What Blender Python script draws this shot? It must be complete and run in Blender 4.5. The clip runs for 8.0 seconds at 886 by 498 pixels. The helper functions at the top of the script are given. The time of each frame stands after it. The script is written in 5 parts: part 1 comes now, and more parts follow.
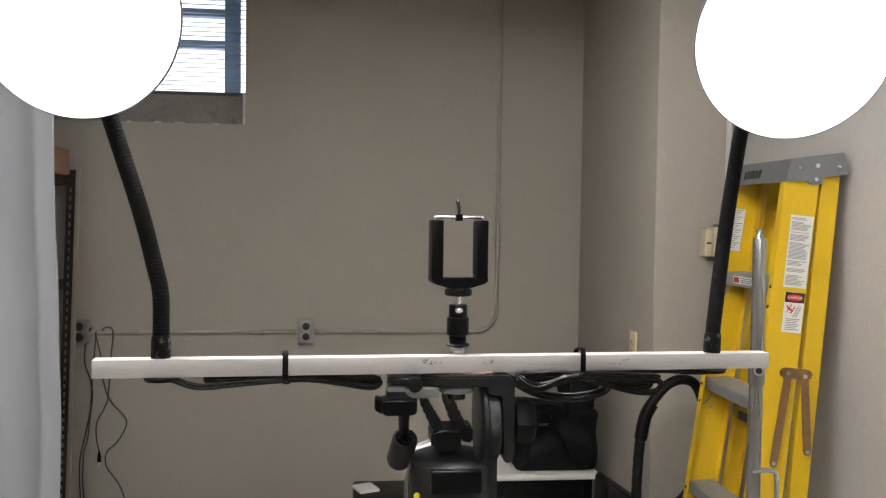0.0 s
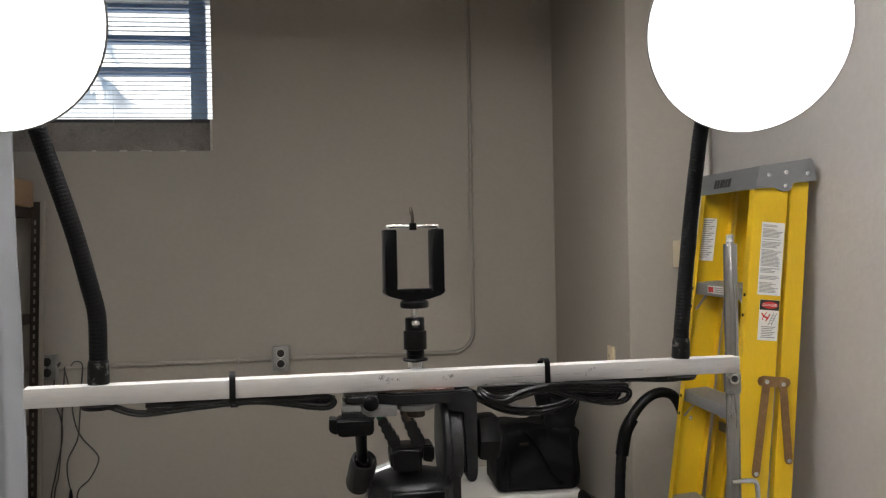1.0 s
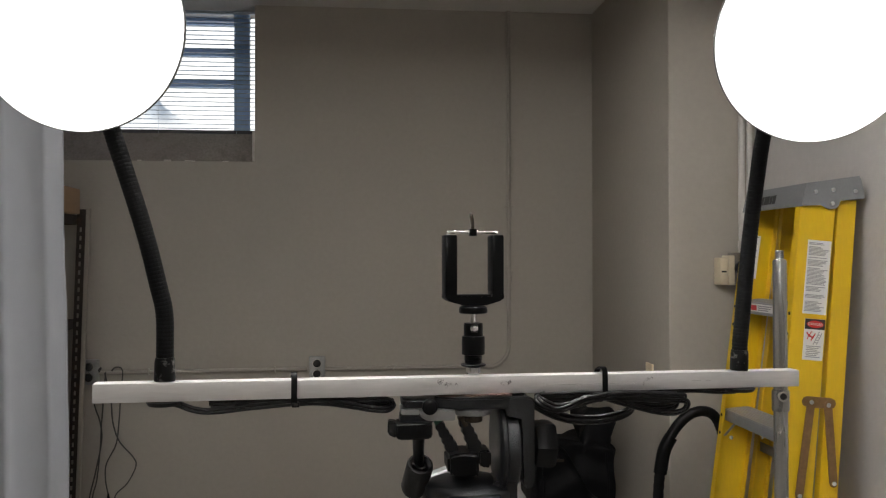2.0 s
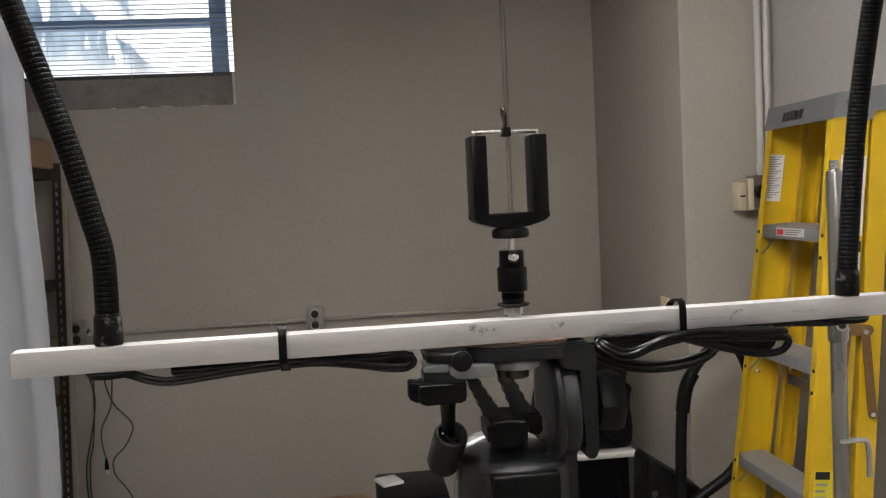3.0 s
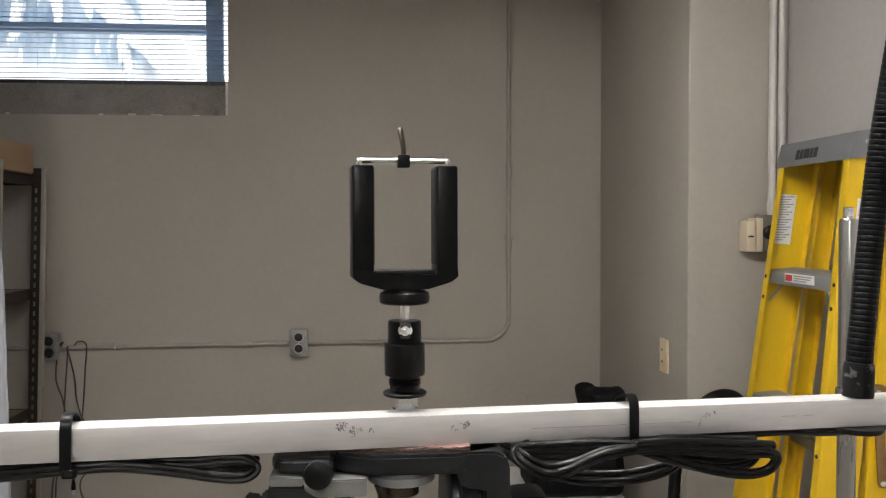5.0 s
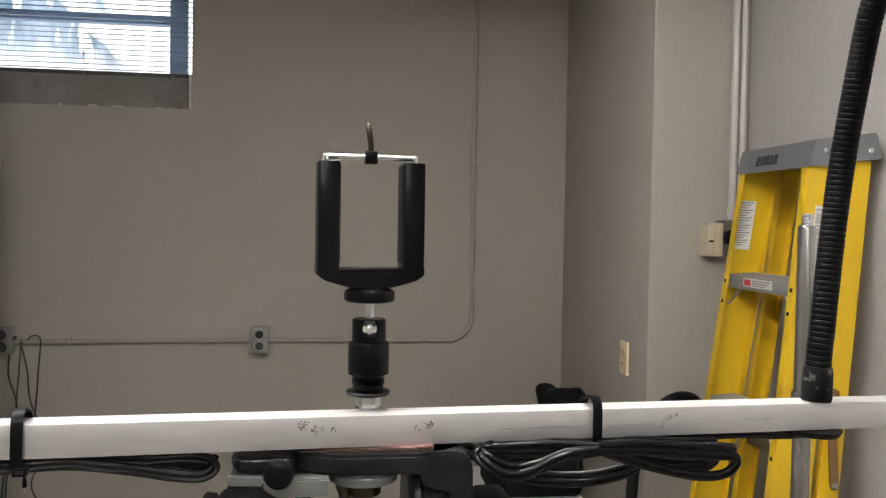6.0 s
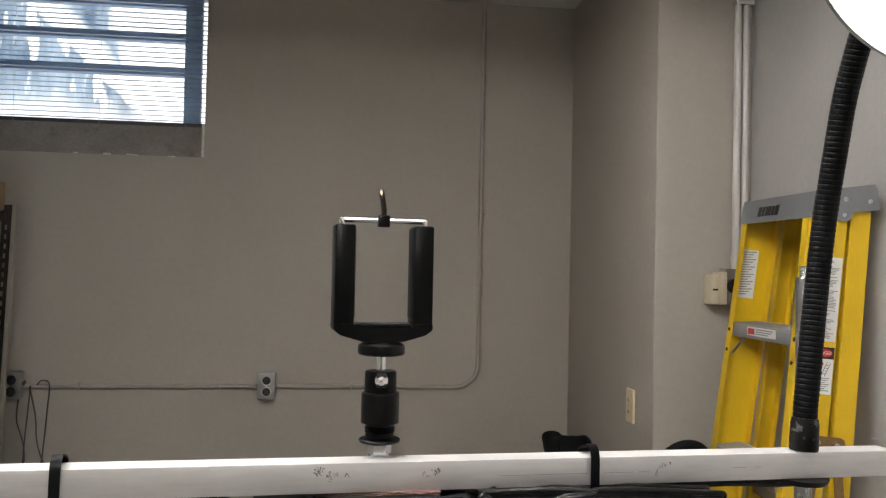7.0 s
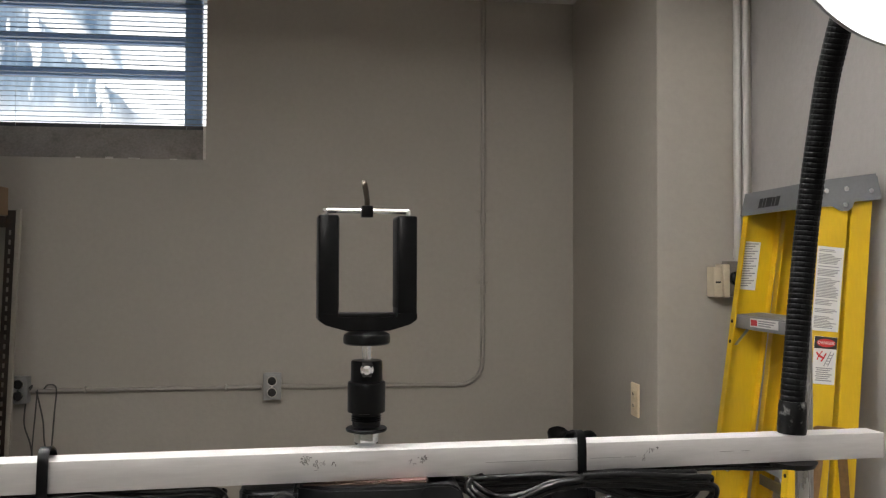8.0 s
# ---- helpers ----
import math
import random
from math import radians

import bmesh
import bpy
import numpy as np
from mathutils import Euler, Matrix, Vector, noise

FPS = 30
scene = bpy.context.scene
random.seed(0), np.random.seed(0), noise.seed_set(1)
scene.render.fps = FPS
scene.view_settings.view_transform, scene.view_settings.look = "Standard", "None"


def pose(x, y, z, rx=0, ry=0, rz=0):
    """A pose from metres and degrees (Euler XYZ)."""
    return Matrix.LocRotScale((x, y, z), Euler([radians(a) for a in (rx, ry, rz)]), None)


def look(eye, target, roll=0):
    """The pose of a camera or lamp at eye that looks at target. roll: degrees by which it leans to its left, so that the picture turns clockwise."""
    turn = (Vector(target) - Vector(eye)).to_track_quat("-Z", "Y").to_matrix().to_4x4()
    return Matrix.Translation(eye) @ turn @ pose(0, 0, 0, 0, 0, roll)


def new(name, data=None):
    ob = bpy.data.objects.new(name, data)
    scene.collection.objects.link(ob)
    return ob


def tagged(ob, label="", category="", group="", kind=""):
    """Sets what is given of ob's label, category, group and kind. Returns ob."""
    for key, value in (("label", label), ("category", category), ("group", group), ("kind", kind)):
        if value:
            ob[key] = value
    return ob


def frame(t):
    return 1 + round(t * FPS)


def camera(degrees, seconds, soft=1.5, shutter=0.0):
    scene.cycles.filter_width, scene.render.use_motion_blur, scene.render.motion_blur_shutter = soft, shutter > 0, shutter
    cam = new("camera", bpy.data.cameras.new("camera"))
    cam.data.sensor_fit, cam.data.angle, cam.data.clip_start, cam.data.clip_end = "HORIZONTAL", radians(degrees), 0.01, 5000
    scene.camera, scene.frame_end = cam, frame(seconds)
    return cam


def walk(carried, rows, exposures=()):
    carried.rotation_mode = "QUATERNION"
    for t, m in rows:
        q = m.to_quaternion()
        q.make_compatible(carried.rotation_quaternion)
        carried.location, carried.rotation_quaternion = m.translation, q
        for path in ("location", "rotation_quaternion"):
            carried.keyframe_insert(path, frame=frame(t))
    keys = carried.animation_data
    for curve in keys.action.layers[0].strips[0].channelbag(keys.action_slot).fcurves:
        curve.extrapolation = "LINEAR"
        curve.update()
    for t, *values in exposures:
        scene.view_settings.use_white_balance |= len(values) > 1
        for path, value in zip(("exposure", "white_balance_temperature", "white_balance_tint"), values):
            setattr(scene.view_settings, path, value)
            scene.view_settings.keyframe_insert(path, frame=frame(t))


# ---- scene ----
cam = camera(56.4, 8.0, soft=1.2)
PATH = [
    (0, (-0.182, 0.214, 1.496), (0.031, 2.201, 1.422), 0.8),
    (0.5, (-0.176, 0.233, 1.492), (0.072, 2.217, 1.453), 0.0),
    (1, (-0.154, 0.245, 1.482), (0.109, 2.227, 1.464), -1.1),
    (1.5, (-0.161, 0.243, 1.486), (0.079, 2.229, 1.462), -0.4),
    (2, (-0.182, 0.243, 1.473), (0.006, 2.234, 1.493), -0.1),
    (2.2, (-0.209, 0.245, 1.456), (-0.02, 2.235, 1.472), -1.8),
    (3.3, (-0.166, 0.503, 1.447), (0.032, 2.485, 1.267), -2.7),
    (3.5, (-0.145, 0.528, 1.453), (0.012, 2.512, 1.249), -1.0),
    (4, (-0.113, 0.564, 1.465), (0.021, 2.553, 1.305), 0.7),
    (4.5, (-0.103, 0.577, 1.466), (0.034, 2.571, 1.403), -0.1),
    (4.7, (-0.097, 0.579, 1.464), (0.056, 2.572, 1.402), -0.2),
    (5.8, (-0.095, 0.587, 1.462), (0.138, 2.572, 1.401), 0.7),
    (6, (-0.097, 0.586, 1.462), (0.164, 2.568, 1.4), 1.0),
    (6.5, (-0.101, 0.58, 1.463), (0.184, 2.559, 1.394), 1.2),
    (7, (-0.102, 0.551, 1.47), (0.141, 2.536, 1.517), 1.2),
    (7.5, (-0.094, 0.544, 1.465), (0.141, 2.53, 1.512), 0.6),
    (8, (-0.089, 0.547, 1.464), (0.14, 2.534, 1.509), 0.2),
]
EXPOSURE = [(0, 0.14), (0.5, -0.02), (1, -0.18), (1.5, -0.18), (2, -0.42), (2.2, -0.54), (3.4, -0.03), (3.6, 0.0), (4.5, 0.1), (6.5, 0.06), (7, -0.05), (7.5, -0.12), (8, -0.16)]
walk(cam, [(t, look(eye, target, roll)) for t, eye, target, roll in PATH], EXPOSURE)

# ---- light ----
world = bpy.data.worlds.new("world")
scene.world = world
world.use_nodes = True
wn = world.node_tree
sky = wn.nodes.new("ShaderNodeTexSky")
sky.sky_type = "NISHITA"
sky.sun_disc = False
sky.sun_elevation, sky.sun_rotation = radians(40), radians(-30)
wn.links.new(sky.outputs[0], wn.nodes["Background"].inputs[0])
wn.nodes["Background"].inputs[1].default_value = 0.12
sun = new("sun", bpy.data.lights.new("sun", "SUN"))
sun.data.energy, sun.data.angle, sun.data.color = 2.0, radians(0.5), (1.0, 0.95, 0.88)
sun.matrix_world = look((-3, 12, 9), (-1, 4, 0))

# hanging fluorescent strips: place, and the height of the tubes
LAMPS = [(-0.80, 1.15), (0.02, 1.22), (-0.35, -1.2)]
LAMP_Z = 2.545

# ---- mesh helpers ----
ID = Matrix.Identity(4)


def box(bm, lo, hi, m=ID, bevel=0.0, seg=2):
    """A box from corner to corner, its edges rounded."""
    made = bmesh.ops.create_cube(bm, size=1)["verts"]
    lo, hi = Vector(lo), Vector(hi)
    for v in made:
        v.co = Vector([lo[i] + (hi[i] - lo[i]) * (v.co[i] + 0.5) for i in range(3)])
    if bevel:
        edges = list({e for v in made for e in v.link_edges})
        made = bmesh.ops.bevel(bm, geom=edges, offset=bevel, segments=seg, affect="EDGES", profile=0.5)["verts"]
    bmesh.ops.transform(bm, matrix=m, verts=list(made))
    return bm


def tube(bm, path, r, seg=12, closed=False, caps=True, flat=1.0):
    """A round or oval bar along a path; r is one radius or one for each point."""
    pts = [Vector(p) for p in path]
    n = len(pts)
    rad = r if isinstance(r, (list, tuple)) else [r] * n
    rings, side = [], None
    for i, p in enumerate(pts):
        a = pts[(i - 1) % n] if (closed or i > 0) else p
        b = pts[(i + 1) % n] if (closed or i < n - 1) else p
        d = (b - a)
        d = d.normalized() if d.length > 1e-9 else Vector((0, 0, 1))
        if side is None:
            side = d.cross(Vector((0, 0, 1)))
            if side.length < 0.1:
                side = d.cross(Vector((0, 1, 0)))
        side = (side - d * side.dot(d)).normalized()
        up = d.cross(side)
        rings.append([bm.verts.new(p + rad[i] * (side * math.cos(2 * math.pi * k / seg) + up * flat * math.sin(2 * math.pi * k / seg))) for k in range(seg)])
    for i in range(n if closed else n - 1):
        a, b = rings[i], rings[(i + 1) % n]
        for k in range(seg):
            bm.faces.new((a[k], a[(k + 1) % seg], b[(k + 1) % seg], b[k]))
    if caps and not closed:
        bm.faces.new(rings[0][::-1])
        bm.faces.new(rings[-1])
    return bm


def lathe(bm, profile, m=ID, seg=32):
    rings = []
    for r, h in profile:
        rings.append([bm.verts.new(m @ Vector((r * math.cos(2 * math.pi * k / seg), r * math.sin(2 * math.pi * k / seg), h))) for k in range(seg)])
    for a, b in zip(rings, rings[1:]):
        for k in range(seg):
            bm.faces.new((a[k], a[(k + 1) % seg], b[(k + 1) % seg], b[k]))
    bm.faces.new(rings[0][::-1])
    bm.faces.new(rings[-1])
    return bm


def smooth_path(points, steps=8, closed=False):
    """A Catmull-Rom line through the points."""
    p = [Vector(q) for q in points]
    n, out = len(p), []
    for i in range(n if closed else n - 1):
        a, b, c, d = (p[(i + k) % n] if closed else p[min(max(i + k, 0), n - 1)] for k in (-1, 0, 1, 2))
        for s in range(steps):
            t = s / steps
            out.append(0.5 * ((2 * b) + (c - a) * t + (2 * a - 5 * b + 4 * c - d) * t * t + (3 * b - a - 3 * c + d) * t ** 3))
    if not closed:
        out.append(p[-1])
    return out


def axis(origin, direction, roll=0):
    """A frame at origin whose z runs along direction."""
    return Matrix.Translation(origin) @ Vector(direction).to_track_quat("Z", "Y").to_matrix().to_4x4() @ pose(0, 0, 0, 0, 0, roll)


def slab(bm, outline, a, b, along="y", bevel=0.0, seg=2):
    """A flat outline pushed from a to b: (x, z) pairs along y, or (x, y) pairs along z."""
    put = (lambda p, h: (p[0], h, p[1])) if along == "y" else (lambda p, h: (p[0], p[1], h))
    lo, hi = ([bm.verts.new(put(p, h)) for p in outline] for h in (a, b))
    faces = [bm.faces.new(lo[::-1]), bm.faces.new(hi)]
    n = len(lo)
    faces += [bm.faces.new((lo[k], lo[(k + 1) % n], hi[(k + 1) % n], hi[k])) for k in range(n)]
    if bevel:
        bmesh.ops.bevel(bm, geom=list({e for f in faces for e in f.edges}), offset=bevel, segments=seg, affect="EDGES")
    return bm


def mesh(name, bm, material, smooth=40):
    bmesh.ops.recalc_face_normals(bm, faces=bm.faces)
    me = bpy.data.meshes.new(name)
    bm.to_mesh(me)
    bm.free()
    me.materials.append(material)
    if smooth:
        me.shade_smooth()
        me.set_sharp_from_angle(angle=radians(smooth))
    return me


def part(name, bm, material, parent, label="", smooth=40):
    ob = new(name, mesh(name, bm, material, smooth))
    ob.parent = parent
    base = parent
    while base.parent:
        base = base.parent
    ob.matrix_parent_inverse = base.matrix_basis.inverted() if parent is base else ID
    return tagged(ob, label)


def thing(name, at, label, category, group="", kind=""):
    ob = new(name)
    ob.empty_display_size = 0.05
    ob.matrix_basis = pose(*at)
    return tagged(ob, label, category, group, kind)


def structure(name, bm, material, label, category, smooth=30):
    return tagged(new(name, mesh(name, bm, material, smooth)), label, category, "", "structure")


def B():
    return bmesh.new()


# ---- materials ----
def material(name, colour, rough=0.5, metal=0.0, vary=0.08, scale=6.0, grain=120.0, bump=0.1, depth=0.001, stretch=(1, 1, 1), dirt=0.0, dirt_colour=(0.1, 0.09, 0.08), dirt_scale=3.0, coat=0.0, gloss=0.5, rough_vary=0.1, dirt_edge=0.62):
    """Paint, metal or cloth: colour that drifts at two sizes, fine relief, and stains."""
    mat = bpy.data.materials.new(name)
    mat.use_nodes = True
    nt = mat.node_tree
    N, L = nt.nodes.new, nt.links.new
    sh = nt.nodes["Principled BSDF"]
    sh.inputs["Metallic"].default_value = metal
    sh.inputs["Coat Weight"].default_value = coat
    sh.inputs["Specular IOR Level"].default_value = gloss
    co = N("ShaderNodeTexCoord")
    mp = N("ShaderNodeMapping")
    mp.inputs["Scale"].default_value = stretch
    L(co.outputs["Object"], mp.inputs[0])
    big, fine = N("ShaderNodeTexNoise"), N("ShaderNodeTexNoise")
    big.inputs["Scale"].default_value, big.inputs["Detail"].default_value = scale, 4
    fine.inputs["Scale"].default_value, fine.inputs["Detail"].default_value = grain, 3
    L(mp.outputs[0], big.inputs["Vector"])
    L(mp.outputs[0], fine.inputs["Vector"])
    add = N("ShaderNodeMath")
    add.operation = "ADD"
    L(big.outputs[0], add.inputs[0])
    L(fine.outputs[0], add.inputs[1])
    rng = N("ShaderNodeMapRange")
    rng.inputs[1].default_value, rng.inputs[2].default_value = 0.6, 1.4
    rng.inputs[3].default_value, rng.inputs[4].default_value = 1 - vary, 1 + vary
    L(add.outputs[0], rng.inputs[0])
    mul = N("ShaderNodeVectorMath")
    mul.operation = "SCALE"
    mul.inputs[0].default_value = colour[:3]
    L(rng.outputs[0], mul.inputs["Scale"])
    out = mul.outputs[0]
    if dirt:
        st = N("ShaderNodeTexNoise")
        st.inputs["Scale"].default_value, st.inputs["Detail"].default_value, st.inputs["Roughness"].default_value = dirt_scale, 6, 0.65
        L(mp.outputs[0], st.inputs["Vector"])
        sr = N("ShaderNodeMapRange")
        sr.inputs[1].default_value, sr.inputs[2].default_value, sr.inputs[4].default_value = dirt_edge - 0.08, dirt_edge + 0.08, dirt
        L(st.outputs[0], sr.inputs[0])
        mx = N("ShaderNodeMix")
        mx.data_type = "RGBA"
        L(sr.outputs[0], mx.inputs[0])
        L(out, mx.inputs[6])
        mx.inputs[7].default_value = (*dirt_colour, 1)
        out = mx.outputs[2]
    L(out, sh.inputs["Base Color"])
    rr = N("ShaderNodeMapRange")
    rr.inputs[3].default_value, rr.inputs[4].default_value = max(0.02, rough - rough_vary), min(1, rough + rough_vary)
    L(big.outputs[0], rr.inputs[0])
    L(rr.outputs[0], sh.inputs["Roughness"])
    if bump:
        bp = N("ShaderNodeBump")
        bp.inputs["Strength"].default_value, bp.inputs["Distance"].default_value = bump, depth
        L(fine.outputs[0], bp.inputs["Height"])
        L(bp.outputs[0], sh.inputs["Normal"])
    return mat


def glow(name, colour, strength):
    mat = bpy.data.materials.new(name)
    mat.use_nodes = True
    sh = mat.node_tree.nodes["Principled BSDF"]
    sh.inputs["Base Color"].default_value = (0.8, 0.8, 0.8, 1)
    sh.inputs["Emission Color"].default_value = (*colour, 1)
    sh.inputs["Emission Strength"].default_value = strength
    return mat


WALL = material("greige_wall_paint", (0.40, 0.367, 0.320), 0.55, vary=0.05, scale=1.6, grain=45, bump=0.2, depth=0.004, dirt=0.12, dirt_colour=(0.27, 0.245, 0.22), dirt_scale=1.3)
WALL_SIDE = material("grey_wall_paint", (0.43, 0.41, 0.395), 0.5, vary=0.05, scale=1.6, grain=45, bump=0.3, depth=0.004, dirt=0.1, dirt_colour=(0.36, 0.34, 0.32), dirt_scale=1.3)
CEILING = material("ceiling_paint", (0.62, 0.6, 0.57), 0.8, vary=0.05, scale=2)
FLOOR = material("floor_concrete", (0.36, 0.345, 0.325), 0.5, vary=0.15, scale=2, grain=60, dirt=0.4, dirt_colour=(0.14, 0.13, 0.12))
CONCRETE = material("sill_concrete", (0.285, 0.258, 0.235), 0.85, vary=0.25, scale=9, grain=90, bump=0.6, depth=0.006, dirt=0.5, dirt_colour=(0.12, 0.11, 0.1), dirt_scale=14)
PLASTER = material("chipped_plaster", (0.62, 0.59, 0.55), 0.9, vary=0.15, scale=30)
CONDUIT = material("painted_conduit", (0.37, 0.34, 0.30), 0.45, vary=0.08, scale=8, dirt=0.2, dirt_colour=(0.25, 0.22, 0.19), dirt_scale=9)
PIPE_WHITE = material("painted_pipe", (0.55, 0.53, 0.5), 0.45, vary=0.06, scale=8)
IVORY = material("ivory_plastic", (0.74, 0.62, 0.42), 0.35, vary=0.06, scale=10, dirt=0.2, dirt_colour=(0.5, 0.4, 0.26), dirt_scale=20)
BOX_BROWN = material("painted_steel_box", (0.16, 0.14, 0.12), 0.5, vary=0.15, scale=14, dirt=0.3, dirt_colour=(0.08, 0.07, 0.06), dirt_scale=12)
NECK = material("black_flexible_sleeve", (0.002, 0.0022, 0.0026), 0.55, gloss=0.12, vary=0.25, scale=40, grain=500, bump=0.2, depth=0.0004)
CABLE_GREY = material("grey_cable_sheath", (0.055, 0.053, 0.05), 0.5, vary=0.2, scale=30)
GALV = material("galvanised_steel", (0.33, 0.33, 0.325), 0.42, metal=0.6, vary=0.2, scale=30, grain=200)
BLACK = material("black_plastic", (0.0022, 0.0024, 0.003), 0.34, gloss=0.16, vary=0.3, scale=20, grain=300, bump=0.15, depth=0.0006)
# black of socket faces; also paints the shade in slots, holes and notches
HOLE = material("dark_socket_and_hole_shade", (0.012, 0.011, 0.01), 0.6)
BEIGE = material("ivory_plastic", (0.60, 0.52, 0.38), 0.4, vary=0.06, scale=15)
FLEX = material("black_vinyl_flex", (0.0030, 0.0030, 0.0033), 0.34, gloss=0.26, vary=0.2, scale=40, grain=300, bump=0.1, depth=0.0003)
RUBBER = material("black_rubber", (0.0022, 0.0022, 0.0026), 0.5, gloss=0.2, vary=0.3, scale=40, grain=400, bump=0.25, depth=0.0005, dirt=0.3, dirt_colour=(0.02, 0.02, 0.02), dirt_scale=60)
BOOT = material("scuffed_rubber", (0.003, 0.003, 0.0034), 0.55, gloss=0.15, vary=0.3, scale=40, dirt=0.6, dirt_colour=(0.3, 0.3, 0.29), dirt_scale=120, dirt_edge=0.63)
ALU = material("brushed_aluminium", (0.66, 0.645, 0.642), 0.40, metal=0.35, vary=0.10, scale=7, grain=420, bump=0.16, depth=0.0004, stretch=(0.025, 1, 1), dirt=0.3, dirt_colour=(0.52, 0.49, 0.475), dirt_scale=30)
MARKER = material("marker_ink", (0.13, 0.12, 0.125), 0.6)
MARKER_FAINT = material("faded_marker_ink", (0.36, 0.345, 0.345), 0.6)
CHROME = material("chrome", (0.86, 0.86, 0.86), 0.22, metal=1.0, vary=0.03, bump=0, rough_vary=0.04)
STEEL = material("satin_steel_tube", (0.31, 0.305, 0.295), 0.27, metal=0.9, vary=0.08, scale=20, grain=200, stretch=(1, 1, 0.1))
ZINC = material("zinc_nut", (0.80, 0.83, 0.86), 0.2, metal=1.0, vary=0.1, scale=60)
BRASS = material("bronzed_steel", (0.06, 0.048, 0.036), 0.4, metal=0.8, vary=0.2, scale=50)
YELLOW = material("yellow_fibreglass", (0.66, 0.428, 0.009), 0.4, vary=0.06, scale=7, grain=160, bump=0.15, depth=0.0006, stretch=(1, 1, 0.2), dirt=0.12, dirt_colour=(0.45, 0.3, 0.02), dirt_scale=9, coat=0.15)
LADDER_ALU = material("ladder_aluminium", (0.33, 0.335, 0.34), 0.45, metal=0.45, vary=0.08, scale=12, grain=150, dirt=0.3, dirt_colour=(0.2, 0.2, 0.2), dirt_scale=18)
DUSTY = material("dusty_tread", (0.30, 0.28, 0.245), 0.8, vary=0.12, scale=15, dirt=0.4, dirt_colour=(0.2, 0.19, 0.18), dirt_scale=12)
CAP_GREY = material("grey_cap", (0.195, 0.20, 0.21), 0.45, metal=0.3, vary=0.07, scale=14)
RUSTY = material("rusty_spreader", (0.23, 0.135, 0.06), 0.5, metal=0.5, vary=0.25, scale=25, dirt=0.6, dirt_colour=(0.13, 0.07, 0.035), dirt_scale=30)
PAPER = material("label_paper", (0.74, 0.73, 0.71), 0.55, vary=0.03)
INK = material("label_ink", (0.32, 0.32, 0.32), 0.6)
INK_BLACK = material("label_black", (0.015, 0.015, 0.015), 0.5)
RED = material("label_red", (0.55, 0.03, 0.03), 0.5)
LABEL_YELLOW = material("label_yellow", (0.7, 0.6, 0.03), 0.5)
CLOTH = material("backdrop_cloth", (0.335, 0.35, 0.38), 0.85, vary=0.05, scale=3, grain=500, bump=0.25, depth=0.0008, dirt=0.15, dirt_colour=(0.42, 0.43, 0.455), dirt_scale=2)
SHELF_STEEL = material("dark_shelf_steel", (0.045, 0.036, 0.03), 0.5, metal=0.3, vary=0.3, scale=20, dirt=0.4, dirt_colour=(0.12, 0.06, 0.03), dirt_scale=15)
# flange paler than the post: the light on it is put into the colour
SHELF_EDGE_LIT = material("lit_shelf_edge", (0.36, 0.33, 0.28), 0.5, vary=0.1, scale=20)
BOARD = material("shelf_board", (0.24, 0.165, 0.1), 0.7, vary=0.2, scale=10, grain=150)
CARD = material("corrugated_card", (0.36, 0.235, 0.14), 0.85, vary=0.1, scale=7, grain=90, bump=0.2, stretch=(1, 1, 6), dirt=0.2, dirt_colour=(0.25, 0.155, 0.09))
CARD_DARK = material("torn_cardboard_edge", (0.085, 0.048, 0.032), 0.9, vary=0.35, scale=60, grain=300, dirt=0.6, dirt_colour=(0.03, 0.018, 0.012), dirt_scale=90, dirt_edge=0.5)
CARD_PINK = material("stained_cardboard", (0.17, 0.09, 0.085), 0.85, vary=0.2, scale=50, dirt=0.5, dirt_colour=(0.33, 0.19, 0.09), dirt_scale=60)
FABRIC = material("black_nylon", (0.0028, 0.003, 0.0038), 0.65, gloss=0.16, vary=0.35, scale=18, grain=700, bump=0.4, depth=0.001)
CAST = material("charcoal_cast_metal", (0.0100, 0.0108, 0.0125), 0.40, gloss=0.30, metal=0.1, vary=0.25, scale=30, grain=420, bump=0.5, depth=0.0006, dirt=0.25, dirt_colour=(0.06, 0.06, 0.06), dirt_scale=70, dirt_edge=0.66)
CAST_ROUGH = material("pebbled_cast_metal", (0.0135, 0.0145, 0.0165), 0.36, gloss=0.4, metal=0.1, vary=0.25, scale=30, grain=1500, bump=0.6, depth=0.0007)
CAST_LIGHT = material("grey_cast_metal", (0.24, 0.245, 0.245), 0.38, metal=0.5, vary=0.1, scale=40, grain=300)
FOAM = material("foam_grip", (0.006, 0.006, 0.0065), 0.9, vary=0.3, scale=40, grain=500, bump=0.5, depth=0.001)
WHITE = material("white_plastic", (0.72, 0.71, 0.69), 0.4, vary=0.04)
GREEN = material("green_paint", (0.01, 0.09, 0.05), 0.45)
# blue sky light on the frame is mixed into its paint colour
FRAME_SKY_TINT = material("sky_tinted_frame_paint", (0.46, 0.64, 0.90), 0.5, vary=0.12, scale=14)
# white slats given a grey-blue that stands for their shaded, backlit side
SLAT_BACKLIT = material("backlit_blind_slat", (0.48, 0.55, 0.65), 0.4, vary=0.04, scale=12)
DARK_RAIL = material("dark_bottom_rail", (0.05, 0.05, 0.055), 0.5)
LAMP_GLOW = glow("lamp_diffuser", (1.0, 0.99, 0.97), 3.2)
TUBE_GLOW = glow("fluorescent_tube", (1.0, 0.975, 0.945), 103.0)
GLASS = bpy.data.materials.new("window_glass")
GLASS.use_nodes = True
gs = GLASS.node_tree.nodes["Principled BSDF"]
